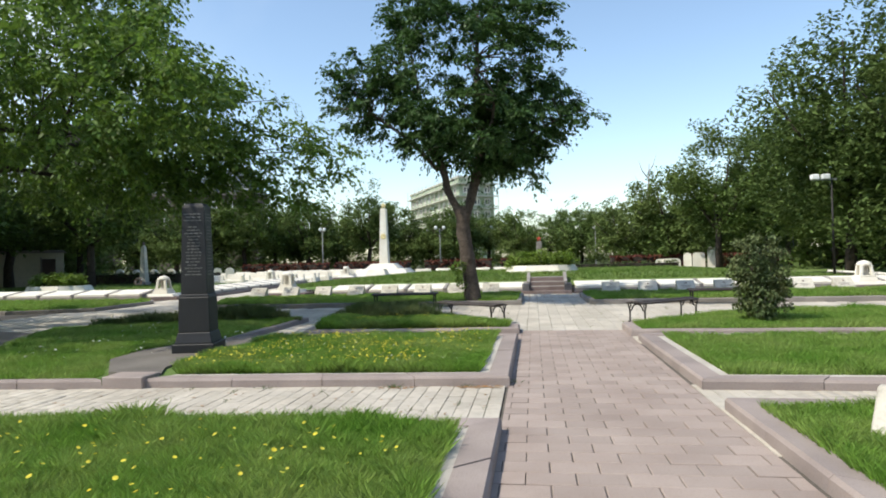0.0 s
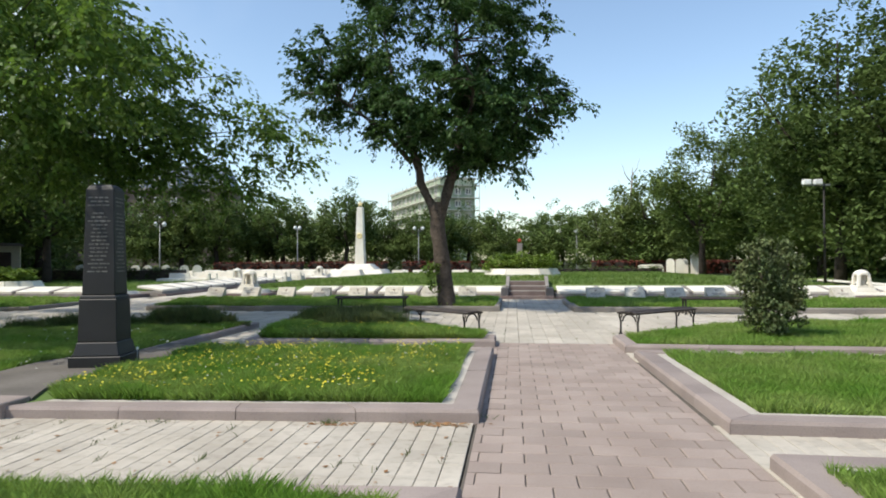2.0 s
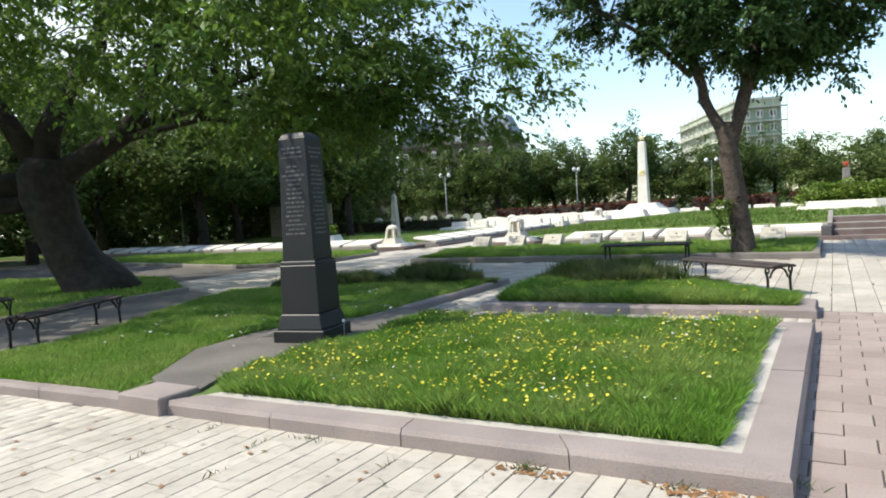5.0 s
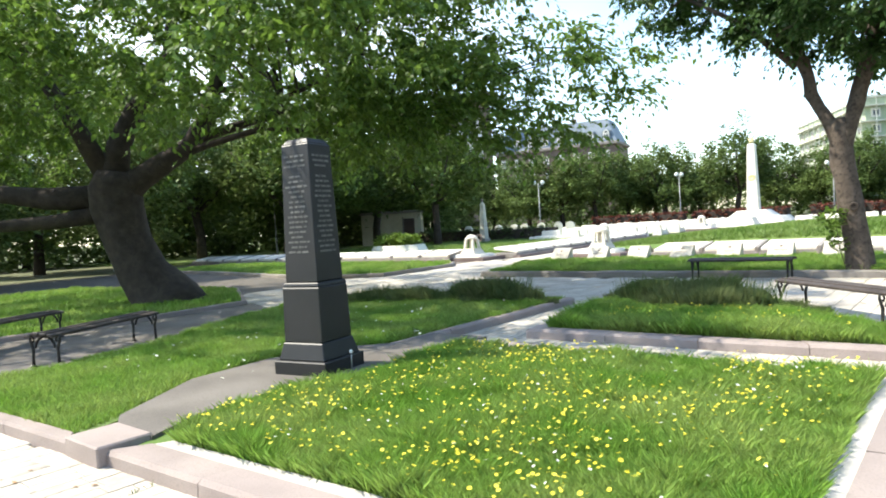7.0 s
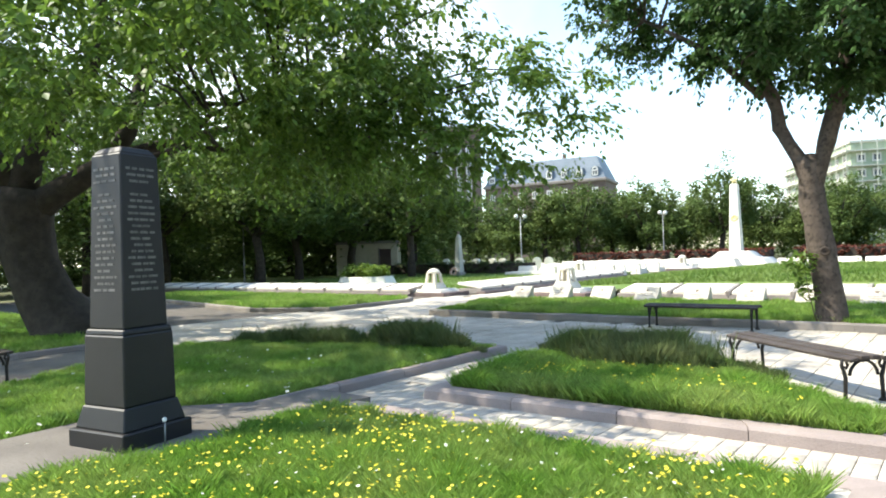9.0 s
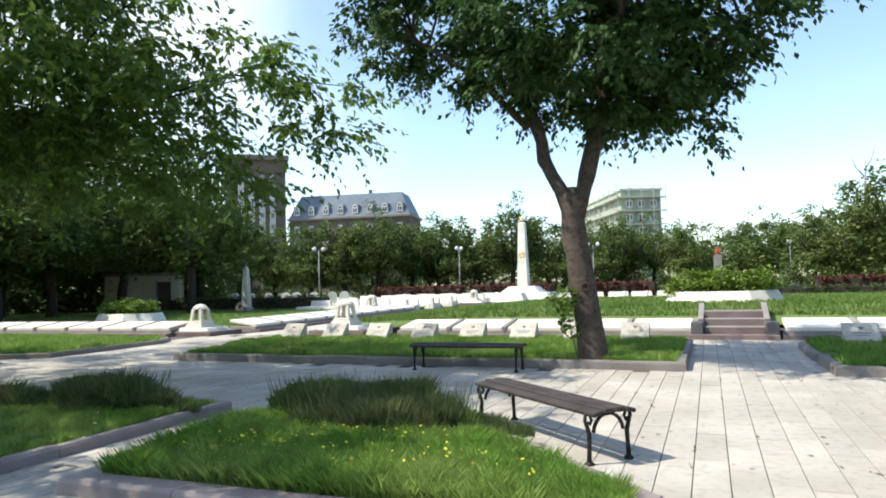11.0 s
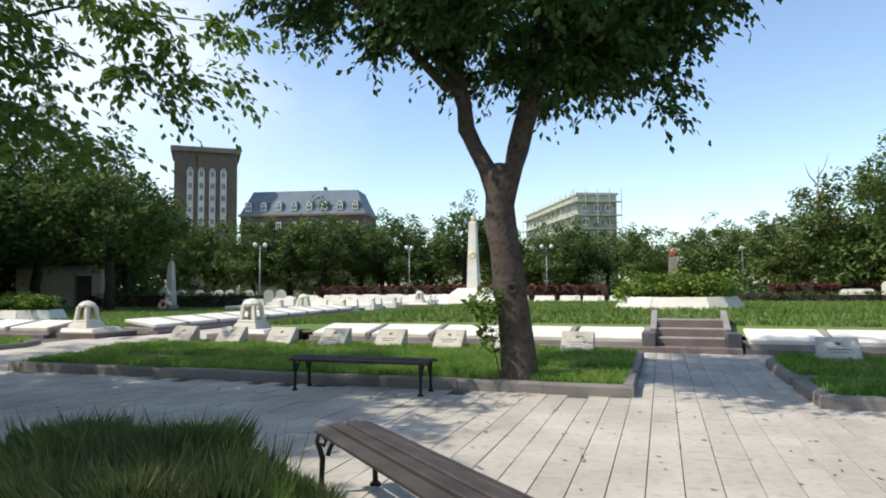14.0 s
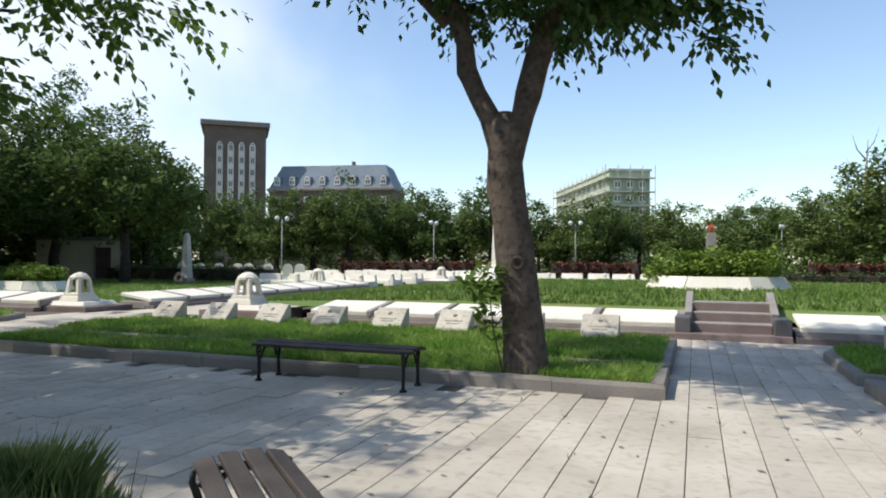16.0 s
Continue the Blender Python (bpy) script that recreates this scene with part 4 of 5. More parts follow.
for k in range(40):
    a = radians(-62 + 2.9 * k)
    d = (76 if k < 22 else 90) + rr.uniform(-4, 7)
    stand((far_a, far_c, far_b, far_c)[k % 4], math.sin(a) * d, 8 + math.cos(a) * d, rr.uniform(0.96, 1.08) if 5 <= k <= 17 else rr.uniform(0.80, 0.98) if k < 23 else rr.uniform(0.9, 1.1) + 0.02 * (k - 23))
for k in range(22):
    a = radians(-66 + 5.4 * k)
    d = 104 + rr.uniform(-5, 6)
    stand((far_b, far_a)[k % 2], math.sin(a) * d, 8 + math.cos(a) * d, rr.uniform(0.85, 1.05))
for x, y, s in ((-42, 37, 0), (-47, 44, 1), (-41, 48, 0), (-50, 30, 0), (-44, 20, 0), (-50, 12, 1), (-36, 22, 1), (-33, 14, 0), (-30, 4, 1), (-40, 4, 0), (-56, 38, 0), (-58, 24, 1),
                (17.6, 38, 0), (15.5, 56, 1), (26, 32, 0), (25, 45, 0), (22, 50, 0), (30, 54, 1), (36, 40, 0), (26, 70, 1), (33, 66, 0), (24, 22, 0), (28, 12, 1), (30, 2, 0),
                (-12, -22, 0), (0, -26, 1), (12, -22, 0), (24, -16, 1), (-24, -16, 0)):
    stand((tall_a, tall_b)[s], x, y, rr.uniform(0.92, 1.05))


for x, y, q in ((-30, 41, 1.0), (-36, 36, 1.05), (-37.5, 50, 1.0), (-41, 29, 1.1), (-46, 52, 1.2), (-33.5, 31, 1.05), (-38, 43, 1.15)):
    stand(far_a, x, y, q)


for x, y, q in ((14.5, 70, 1.15), (10, 75, 0.9), (18, 72, 1.2)):
    stand(far_c, x, y, q)


def woods(name, a0, a1, d0, d1, height, count, seed):
    """Far undergrowth and wood edge: too many bushes to count."""
    rng = np.random.default_rng(seed)
    a, d = np.radians(rng.uniform(a0, a1, count)), rng.uniform(d0, d1, count)
    z = height * rng.uniform(0.0, 1.0, count) ** 1.3
    pts = np.stack([np.sin(a) * d, 8 + np.cos(a) * d, z], 1)
    o = part(name, leaf_cloud(pts, 14, 1.1, 0.55, rng), M_LEAF_FAR)
    return tagged(o, "dark dense undergrowth along the edge of the wood", "undergrowth", kind="stuff")


woods("far_undergrowth", -66, 62, 86, 100, 5.5, 2600, 401)
woods("far_undergrowth", -100, -40, 54, 68, 5.0, 1700, 402)
woods("far_undergrowth", 24, 80, 44, 64, 5.0, 1300, 403)

dead = thing("dead_tree", pose(13.2, 75, 0), "bare pale dead tree above the green crowns", "tree")
bm = bmesh.new()
tube(bm, [(0, 0, -0.2), (0.1, 0, 4), (0, 0, 8), (0.2, 0, 11.5)], [0.3, 0.22, 0.14, 0.03], 8)
part("trunk", bm, M_DEADWOOD, dead)
for k in range(9):
    z, q, l = 6.0 + 0.55 * k, k * 2.3, 2.2 - 0.12 * k
    bm = bmesh.new()
    tube(bm, [(0.03, 0, z), (math.cos(q) * l * 0.5, math.sin(q) * l * 0.5, z + 0.8), (math.cos(q) * l * 0.8, math.sin(q) * l * 0.8, z + 2.0)], [0.07, 0.045, 0.015], 5)
    part("limb", bm, M_DEADWOOD, dead)


# ---- shrubs and hedges ----
def shrub(name, m, label, category, lobes, clumps, per, spread, leaf, mat, seed, group="", droop=0.1, hollow=0.4):
    rng = np.random.default_rng(seed)
    ob = thing(name, m, label, category, group)
    part("foliage", leaf_cloud(crown_points(lobes, clumps, rng, hollow), per, spread, leaf, rng, droop), mat, ob)
    bm = bmesh.new()
    for k in range(7):
        c, r = lobes[k % len(lobes)]
        tube(bm, [(c[0] * 0.2, c[1] * 0.2, -0.02), (c[0] + rng.uniform(-.4, .4) * r[0], c[1] + rng.uniform(-.4, .4) * r[1], c[2] + 0.5 * r[2])], [0.03, 0.008], 5)
    part("stem_cluster", bm, M_BARK, ob, kind="stuff")
    return ob


shrub("conifer_shrub", pose(4.75, 12.75, 0.10) @ Matrix.Diagonal((1.05, 1.05, 1.15, 1)), "rounded twin-topped conifer shrub browning near its base", "shrub",
      [((-0.22, 0, 0.85), (0.34, 0.36, 0.75)), ((0.24, 0.05, 0.78), (0.34, 0.36, 0.66)), ((0, 0, 0.42), (0.52, 0.5, 0.42))], 260, 40, 0.13, 0.055, M_CONIFER, 51, droop=-0.8)


def hedge(name, m, label, length, depth, height, mat, seed, leaf=0.12, category="hedge"):
    rng = np.random.default_rng(seed)
    ob = thing(name, m, label, category)
    n = int(length * 26)
    x, y, z = rng.uniform(0, length, n), rng.uniform(-depth / 2, depth / 2, n), rng.uniform(0.05, height, n)
    s = rng.integers(0, 3, n)
    z = np.where(s == 0, height - 0.04 + rng.uniform(-.05, .03, n), z)
    y = np.where(s == 1, -depth / 2 + rng.uniform(0, .06, n), y)
    part("foliage", leaf_cloud(np.stack([x, y, z], 1), 12, 0.17, leaf, rng, 0.0), mat, ob)
    part("core", boxed(0.05, length - 0.05, -depth / 2 + 0.12, depth / 2 - 0.12, 0, height - 0.12), M_BARK_DARK, ob)
    return ob


hedge("clipped_hedge", pose(0.8, 47.9, 0.05), "long low clipped green hedge on the lawn", 9.7, 1.3, 0.86, M_HEDGE, 61)
hedge("clipped_hedge", pose(-36.0, 45.6, 0.0), "low clipped green hedge behind the small obelisk", 13.0, 1.2, 0.95, M_HEDGE, 62)
for k, (x, y, w) in enumerate(((-30, 66, 9), (-20.5, 67, 8), (-11, 68, 7), (-3, 68, 7), (8, 67, 9), (18, 66, 8), (27, 62, 8))):
    hedge("red_shrub_row", pose(x, y, 0), "dark red barberry shrubs in a low row", w, 1.6, 1.25, M_RED_LEAF, 70 + k, 0.22, "shrub")

# ---- planters ----
def planter(m, w, d, h, seed, label, bush_w):
    """An eight-sided planter of white sloping slabs with a bush."""
    ob = thing("stone_planter", m, label, "planter")
    lo = [(-w, -d * 0.35), (-w * 0.45, -d), (w * 0.45, -d), (w, -d * 0.35), (w, d * 0.35), (w * 0.45, d), (-w * 0.45, d), (-w, d * 0.35)]
    for i in range(8):
        a, b = lo[i], lo[(i + 1) % 8]
        bm = bmesh.new()
        g = 0.01
        pa, pb = Vector(a).lerp(Vector(b), g), Vector(b).lerp(Vector(a), g)
        v = [bm.verts.new((p.x * s, p.y * s, z)) for s, z in ((1, 0), (0.86, h), (0.80, h), (0.9, 0)) for p in (pa, pb)]
        for q in ((0, 1, 3, 2), (2, 3, 5, 4), (4, 5, 7, 6), (6, 7, 1, 0), (0, 2, 4, 6), (1, 7, 5, 3)):
            bm.faces.new([v[k] for k in q])
        bmesh.ops.recalc_face_normals(bm, faces=bm.faces)
        part("side_slab", bm, M_WHITE, ob)
    part("soil", prism([(x * 0.84, y * 0.84) for x, y in lo], 0.0, h - 0.06), M_SOIL, ob)
    base = m.translation
    shrub("planter_bush", pose(base.x, base.y, base.z + h - 0.08), "bright green bush spreading over a stone planter", "bush",
          [((-bush_w * 0.55, 0, 0.28), (bush_w * 0.5, d * 0.8, 0.42)), ((0, 0, 0.36), (bush_w * 0.5, d * 0.8, 0.45)), ((bush_w * 0.55, 0, 0.32), (bush_w * 0.5, d * 0.8, 0.42))], 200, 30, 0.22, 0.12, M_BUSH, seed)
    return ob


planter(pose(0.72, 30.6, 0.70), 1.75, 1.3, 0.36, 81, "low white stone planter with sloping sides on the lawn", 1.75)
planter(pose(-25.4, 32.0, 0.08), 1.9, 1.2, 0.42, 82, "low white stone planter with a green bush", 1.5)
pillar = thing("star_pillar", pose(0.62, 31.6, 0.70), "slim grey pillar topped by a small red star", "pillar")
part("shaft", boxed(-0.15, 0.15, -0.15, 0.15, 0, 1.50, bevel=0.01, taper=0.03), M_STEP, pillar)
bm = bmesh.new()
star(bm, 0.135, 0.055, 0.05)
bmesh.ops.transform(bm, matrix=pose(0, 0, 1.64, 90, 0, 0), verts=bm.verts)
part("star", bm, M_RED, pillar, "red five-pointed star")

# ---- obelisks ----
ob = thing("white_obelisk", pose(-13.75, 60.8, -0.05) @ Matrix.Diagonal((0.95, 0.95, 0.935, 1)), "tall white stone obelisk with gilded star on a stepped base", "obelisk")
part("lower_base", boxed(-3.0, 3.0, -2.6, 2.6, 0, 0.7, bevel=0.03, taper=0.7), M_WHITE, ob)
part("upper_base", boxed(-1.7, 1.7, -1.6, 1.6, 0.7, 1.25, bevel=0.03, taper=0.6), M_WHITE, ob)
part("front_ramp", boxed(-1.1, 1.1, -4.2, -2.2, 0, 0.75, bevel=0.03, taper=0.35), M_WHITE, ob)
part("shaft", boxed(-0.46, 0.46, -0.46, 0.46, 1.25, 6.75, bevel=0.02, taper=0.17), M_WHITE, ob)
part("cap", boxed(-0.31, 0.31, -0.31, 0.31, 6.75, 6.86, bevel=0.02, taper=0.1), M_WHITE, ob)
bm = bmesh.new()
star(bm, 0.34, 0.15, 0.12)
bmesh.ops.transform(bm, matrix=pose(0, 0, 7.18, 90, 0, 0), verts=bm.verts)
part("star", bm, M_GOLD, ob, "gilded five-pointed star")
bm = bmesh.new()
lathe(bm, [(0.30, 0), (0.30, 0.04), (0.18, 0.07), (0.16, 0.05), (0.02, 0.05)], 16, m=pose(0, -0.36, 4.0, 90, 0, 0))
part("emblem", bm, M_GOLD, ob, "round gilded emblem")

so = thing("grey_obelisk", pose(-27.1, 42.67, 0.06) @ Matrix.Diagonal((1, 1, 1.05, 1)), "slender grey stone obelisk with a ball finial", "obelisk")
part("plinth", boxed(-0.32, 0.32, -0.32, 0.32, 0, 0.25, bevel=0.02), M_STEP, so)
part("shaft", boxed(-0.24, 0.24, -0.24, 0.24, 0.25, 2.55, bevel=0.015, taper=0.10), M_WHITE_OLD, so)
part("cap", boxed(-0.14, 0.14, -0.14, 0.14, 2.55, 2.75, bevel=0.005, taper=0.11), M_WHITE_OLD, so)
bm = bmesh.new()
lathe(bm, [(0.02, 2.72), (0.08, 2.78), (0.10, 2.85), (0.07, 2.92), (0.01, 2.95)], 10)
part("finial", bm, M_BROWN, so)
wr = thing("wreath", pose(-27.25, 42.1, 0.08, -20, 0, 0), "orange and white flower wreath leaning at the obelisk", "wreath")
bm = bmesh.new()
tube(bm, [(0.24 * math.cos(a), 0, 0.30 + 0.24 * math.sin(a)) for a in np.linspace(0, 6.0, 14)], [0.09] * 14, 7)
part("ring", bm, M_WREATH, wr)


# ---- far graves ----
def low_grave(m):
    g = thing("white_grave", m, "white stone grave with a low headstone", "grave", "white graves by the obelisk")
    part("slab", boxed(-0.8, 0.8, -1.0, 1.0, -0.05, 0.28, bevel=0.02, taper=0.06), M_WHITE, g)
    part("headstone", boxed(-0.75, 0.75, 0.75, 1.0, 0.2, 0.62, bevel=0.02, taper=0.05), M_WHITE, g)
    return g


def post_stone(m):
    g = thing("small_stone_post", m, "small white stone post with rounded top", "stone post", "stone posts among the graves")
    part("block", boxed(-0.13, 0.13, -0.13, 0.13, -0.05, 0.5, bevel=0.02, taper=0.03), M_WHITE, g)
    bm = bmesh.new()
    lathe(bm, [(0.08, 0.48), (0.12, 0.55), (0.11, 0.63), (0.04, 0.70)], 10)
    part("head", bm, M_WHITE, g)
    return g


rows = np.random.default_rng(9)
lg, ps = low_grave(pose(-16.8, 44, 0)), post_stone(pose(-16.0, 43.0, 0))
for r in range(6):
    for c in range(7):
        if (r, c) != (0, 0):
            x, y = -16.8 - 2.05 * c + rows.uniform(-.15, .15), 44 + 3.4 * r
            if x > -29 + r * 0.5 and not (x < -23.5 and y < 50):
                copy_thing(lg, pose(x, y, 0, 0, 0, rows.uniform(-3, 3)))
                if c % 2 == 0:
                    copy_thing(ps, pose(x + 1.0, y - 1.0, 0))
for c in range(13):
    copy_thing(lg, pose(-9.5 + 1.75 * c, 57 + 0.5 * (c % 3), -0.05, 0, 0, rows.uniform(-3, 3)))
    if c % 3 != 1:
        copy_thing(ps, pose(-9.0 + 1.75 * c + rows.uniform(-.5, .5), 55.6 + rows.uniform(-1, 1), -0.05))
for x, y in ((-16.3, 39.3), (-15.0, 52.0)):
    copy_thing(lantern_proto, pose(x, y, 0.0))


def tall_stone(m, h):
    g = thing("white_pillar_stone", m, "upright white stone slab with arched top", "gravestone", "white upright stones")
    bm = bmesh.new()
    prof = [(-0.32, 0), (0.32, 0)] + [(0.32 * math.cos(a), h - 0.3 + 0.3 * math.sin(a)) for a in np.linspace(0, math.pi, 9)]
    lo, hi = [bm.verts.new((x, -0.12, z)) for x, z in prof], [bm.verts.new((x, 0.12, z)) for x, z in prof]
    for i in range(len(prof)):
        q = (i + 1) % len(prof)
        bm.faces.new((lo[i], lo[q], hi[q], hi[i]))
    bm.faces.new(lo[::-1])
    bm.faces.new(hi)
    bmesh.ops.recalc_face_normals(bm, faces=bm.faces)
    part("slab", bm, M_WHITE, g)
    part("foot", boxed(-0.42, 0.42, -0.22, 0.22, -0.05, 0.15, bevel=0.015), M_WHITE, g)
    return g


ts = tall_stone(pose(10.9, 57.0, 0.0, 0, 0, -10), 0.98)
for k in range(1, 6):
    copy_thing(ts, pose(10.9 + 0.39 * k, 57 + 0.5 * k, 0.0, 0, 0, -10 + rows.uniform(-8, 8)))
tq = tall_stone(pose(13.3, 57.4, 0.0, 0, 0, -8), 1.45)
for x, y in ((13.95, 57.0), (14.6, 58.2)):
    copy_thing(tq, pose(x, y, 0.0, 0, 0, -10 + rows.uniform(-8, 8)))
tall_stone(pose(15.3, 57.6, 0.0, 0, 0, -12), 1.95)
tall_stone(pose(16.2, 59.0, 0.0, 0, 0, -12), 2.0)
gs = tall_stone(pose(-33.2, 49.0, 0.06, 0, 0, 20), 1.15)
for k in range(7):
    copy_thing(gs, pose(-32.0 + 1.35 * k, 49.4 + 0.3 * (k % 3), 0.0, 0, 0, rows.uniform(-12, 25)))

# ---- cream hut ----
hut = thing("cream_hut", pose(-39.4, 46.4, 0.0, 0, 0, 38) @ Matrix.Diagonal((1.15, 1.15, 1.15, 1)), "small cream plastered hut with a dark door among trees", "hut")
part("wall", boxed(-2.2, 2.2, -1.5, 1.5, 0, 2.3, bevel=0.02), M_PLASTER, hut)
part("roof", boxed(-2.4, 2.4, -1.7, 1.7, 2.3, 2.5, bevel=0.03, taper=0.25), M_CORNICE, hut)
door = part("door", boxed(0.9, 1.7, -1.56, -1.49, 0, 1.9, bevel=0.01), M_DOOR, hut, "dark brown door")
part("door_frame", boxed(0.8, 0.9, -1.58, -1.48, 0, 2.0), M_CORNICE, hut)


# ---- far buildings ----
def far_window(parent, m, w, h, arched=False):
    wdw = new("window")
    wdw.parent = parent
    wdw.matrix_basis = m
    bm = bmesh.new()
    for x0, x1, z0, z1 in ((-w / 2, -w / 2 + 0.25, 0, h), (w / 2 - 0.25, w / 2, 0, h), (-w / 2 + 0.25, w / 2 - 0.25, 0, 0.3), (-w / 2 + 0.25, w / 2 - 0.25, h - 0.3, h), (-0.08, 0.08, 0.3, h - 0.3)):
        box(bm, x0, x1, -0.15, 0.15, z0, z1)
    if arched:
        for a in np.linspace(0, math.pi, 7)[:-1]:
            b = a + math.pi / 6
            v = [bm.verts.new((math.cos(t) * w / 2 * s, y, h + math.sin(t) * w / 2 * s)) for y in (-0.15, 0.15) for t, s in ((a, 1), (b, 1), (b, 0.55), (a, 0.55))]
            for q in ((0, 1, 2, 3), (7, 6, 5, 4), (0, 4, 5, 1), (3, 2, 6, 7)):
                bm.faces.new([v[k] for k in q])
    part("frame", bm, M_WINFRAME, wdw)
    bm = boxed(-w / 2 + 0.2, w / 2 - 0.2, -0.06, 0.02, 0.2, h - 0.2)
    if arched:
        box(bm, -w * 0.3, w * 0.3, -0.06, 0.02, h - 0.2, h + w * 0.32)
    part("pane", bm, M_GLASS, wdw)
    return wdw


tw = thing("brick_tower_building", pose(-117.6, 148.4, 0, 0, 0, 38.3) @ Matrix.Diagonal((0.92, 0.92, 1.0, 1)), "dark brown brick tower building with a slate-roofed wing", "building")
part("tower_wall", boxed(0, 16.8, 0, 16, 0, 36.0), M_TOWER, tw)
part("tower_cornice", boxed(-1.0, 17.8, -1.0, 17, 36.0, 37.4, bevel=0.2), M_CORNICE, tw)
for c in range(4):
    x = 4.2 + 2.95 * c
    part("window_bay", boxed(x - 0.85, x + 0.85, -0.25, 0.1, 15.5, 31.2), M_WINFRAME, tw, "pale vertical window bay")
    for r in range(5):
        far_window(tw, pose(x, -0.32, 17.0 + 3.1 * r), 1.3, 1.9, r == 4)
wing_len = 33.5
wing = thing("slate_roof_wing", pose(-105.0, 158.9, 0, 0, 0, 12) @ Matrix.Diagonal((1, 1, 1.055, 1)), "long brick wing with a blue-grey mansard roof and dormers", "building")
part("wall", boxed(0, wing_len, 0, 14, 0, 18.4), M_TOWER, wing)
part("cornice", boxed(-0.5, wing_len + 0.5, -0.6, 14.5, 18.4, 19.2, bevel=0.15), M_CORNICE, wing)
part("roof", boxed(0, wing_len, -0.2, 14, 19.2, 25.0, taper=2.6), M_ROOF, wing, "blue-grey slate mansard roof")
part("chimney", boxed(21.0, 21.8, 5, 6, 24.8, 26.3, bevel=0.05), M_TOWER, wing)
for c in range(8):
    x = 2.2 + 4.1 * c
    dm = part("dormer", boxed(x - 1.05, x + 1.05, 0.1, 3.2, 19.6, 22.1, bevel=0.1), M_ROOF, wing)
    far_window(wing, pose(x, 0.0, 19.8), 1.6, 1.5, True)
    far_window(wing, pose(x, -0.02, 15.0), 1.5, 2.0)
    far_window(wing, pose(x, -0.02, 11.0), 1.5, 2.0)

sc = thing("scaffolded_building", pose(-16.4, 152.0, 0, 0, 0, 24.7) @ Matrix.Diagonal((1, 1, 1.085, 1)), "office building wrapped in pale green scaffold netting", "building")
part("wall", boxed(0, 8.6, 0, 46, 0, 18.6), M_NET, sc)
part("roof", boxed(-0.3, 8.9, -0.3, 46.3, 18.6, 19.0), M_SCAFF, sc)
for r in range(7):
    part("deck", boxed(-1.2, 9.4, -1.2, -0.1, 1.2 + 2.65 * r, 1.4 + 2.65 * r), M_SCAFF, sc)
    part("side_deck", boxed(-1.2, -0.1, -0.1, 46, 1.2 + 2.65 * r, 1.4 + 2.65 * r), M_SCAFF, sc)
for c in range(5):
    part("upright", boxed(-1.2 + 2.6 * c, -1.08 + 2.6 * c, -1.25, -1.13, 0, 19.6), M_SCAFF, sc)
for c in range(12):
    part("side_upright", boxed(-1.25, -1.13, 0.5 + 4 * c, 0.62 + 4 * c, 0, 19.4), M_SCAFF, sc)
for r in range(6):
    for c in range(3):
        far_window(sc, pose(1.7 + 2.6 * c, -0.03, 2.0 + 2.65 * r), 1.5, 1.5)
    for c in range(10):
        far_window(sc, pose(-0.03, 3 + 4.4 * c, 2.0 + 2.65 * r, 0, 0, -90), 1.7, 1.4)


# ---- street lamps ----
def lamp(m, h=5.0):
    g = thing("park_lamp", m, "slim grey park lamp with two white globes", "lamp", "park lamps")
    bm = bmesh.new()
    tube(bm, [(0, 0, -0.05), (0, 0, 0.6), (0, 0, h)], [0.10, 0.06, 0.045], 8)
    part("pole", bm, M_LAMP, g)
    for s in (-1, 1):
        bm = bmesh.new()
        tube(bm, [(0, 0, h - 0.35), (s * 0.3, 0, h - 0.25), (s * 0.5, 0, h - 0.1)], [0.03, 0.025, 0.02], 6)
        part("arm", bm, M_LAMP, g)
        bm = bmesh.new()
        lathe(bm, [(0.02, -0.22), (0.15, -0.16), (0.21, 0), (0.15, 0.15), (0.03, 0.21)], 12, m=pose(s * 0.5, 0, h + 0.1 - 0.02))
        part("globe", bm, M_GLOBE, g)
    return g


lp = lamp(pose(12.2, 80, 0))
for x, y in ((8.5, 88), (-23.5, 72), (-10.5, 76), (-34, 62), (-38.0, 33), (22, 58)):
    copy_thing(lp, pose(x, y, 0, 0, 0, random.uniform(0, 90)))
fl = thing("flood_lamp", pose(14.85, 33.5, -0.6), "tall grey pole with a cross arm of floodlights", "lamp")
bm = bmesh.new()
tube(bm, [(0, 0, 0), (0, 0, 5.6)], [0.07, 0.045], 8)
part("pole", bm, M_IRON, fl)
part("cross_arm", boxed(-0.95, 0.25, -0.04, 0.04, 5.45, 5.53), M_LAMP, fl)
for k in range(2):
    part("lamp_head", boxed(-0.95 + 0.5 * k, -0.6 + 0.5 * k, -0.16, 0.12, 5.5, 5.75, bevel=0.03), M_GLOBE, fl)

# ---- grass, flowers and litter ----
for key, dens, hgt, seed in (("near_left", 14000, 0.115, 101), ("flower", 16000, 0.110, 102), ("grave_strip", 1800, 0.10, 111), ("grave_strip_right", 1200, 0.10, 112), ("conifer", 3000, 0.085, 113), ("monument", 5500, 0.075, 103), ("triangle", 14000, 0.125, 104),
                             ("tree", 3000, 0.10, 105), ("far_left", 600, 0.11, 106), ("right", 5200, 0.09, 107), ("near_right", 9000, 0.095, 108), ("tree_right", 1500, 0.10, 109), ("big_tree", 700, 0.09, 110)):
    line, level = beds[key]
    if key == "near_left":
        line = [(-0.36, 4.45), (-5.2, 4.35), (-5.2, 1.2), (-0.3, 1.2)]
    if key == "near_right":
        line = [(2.3, 1.5), (5.5, 1.5), (5.5, 5.2), (2.3, 5.25)]
    grass(line, level, dens, hgt, seed, width=0.0075 if dens > 5000 else 0.011 if dens > 2000 else 0.022, lean=1.0)


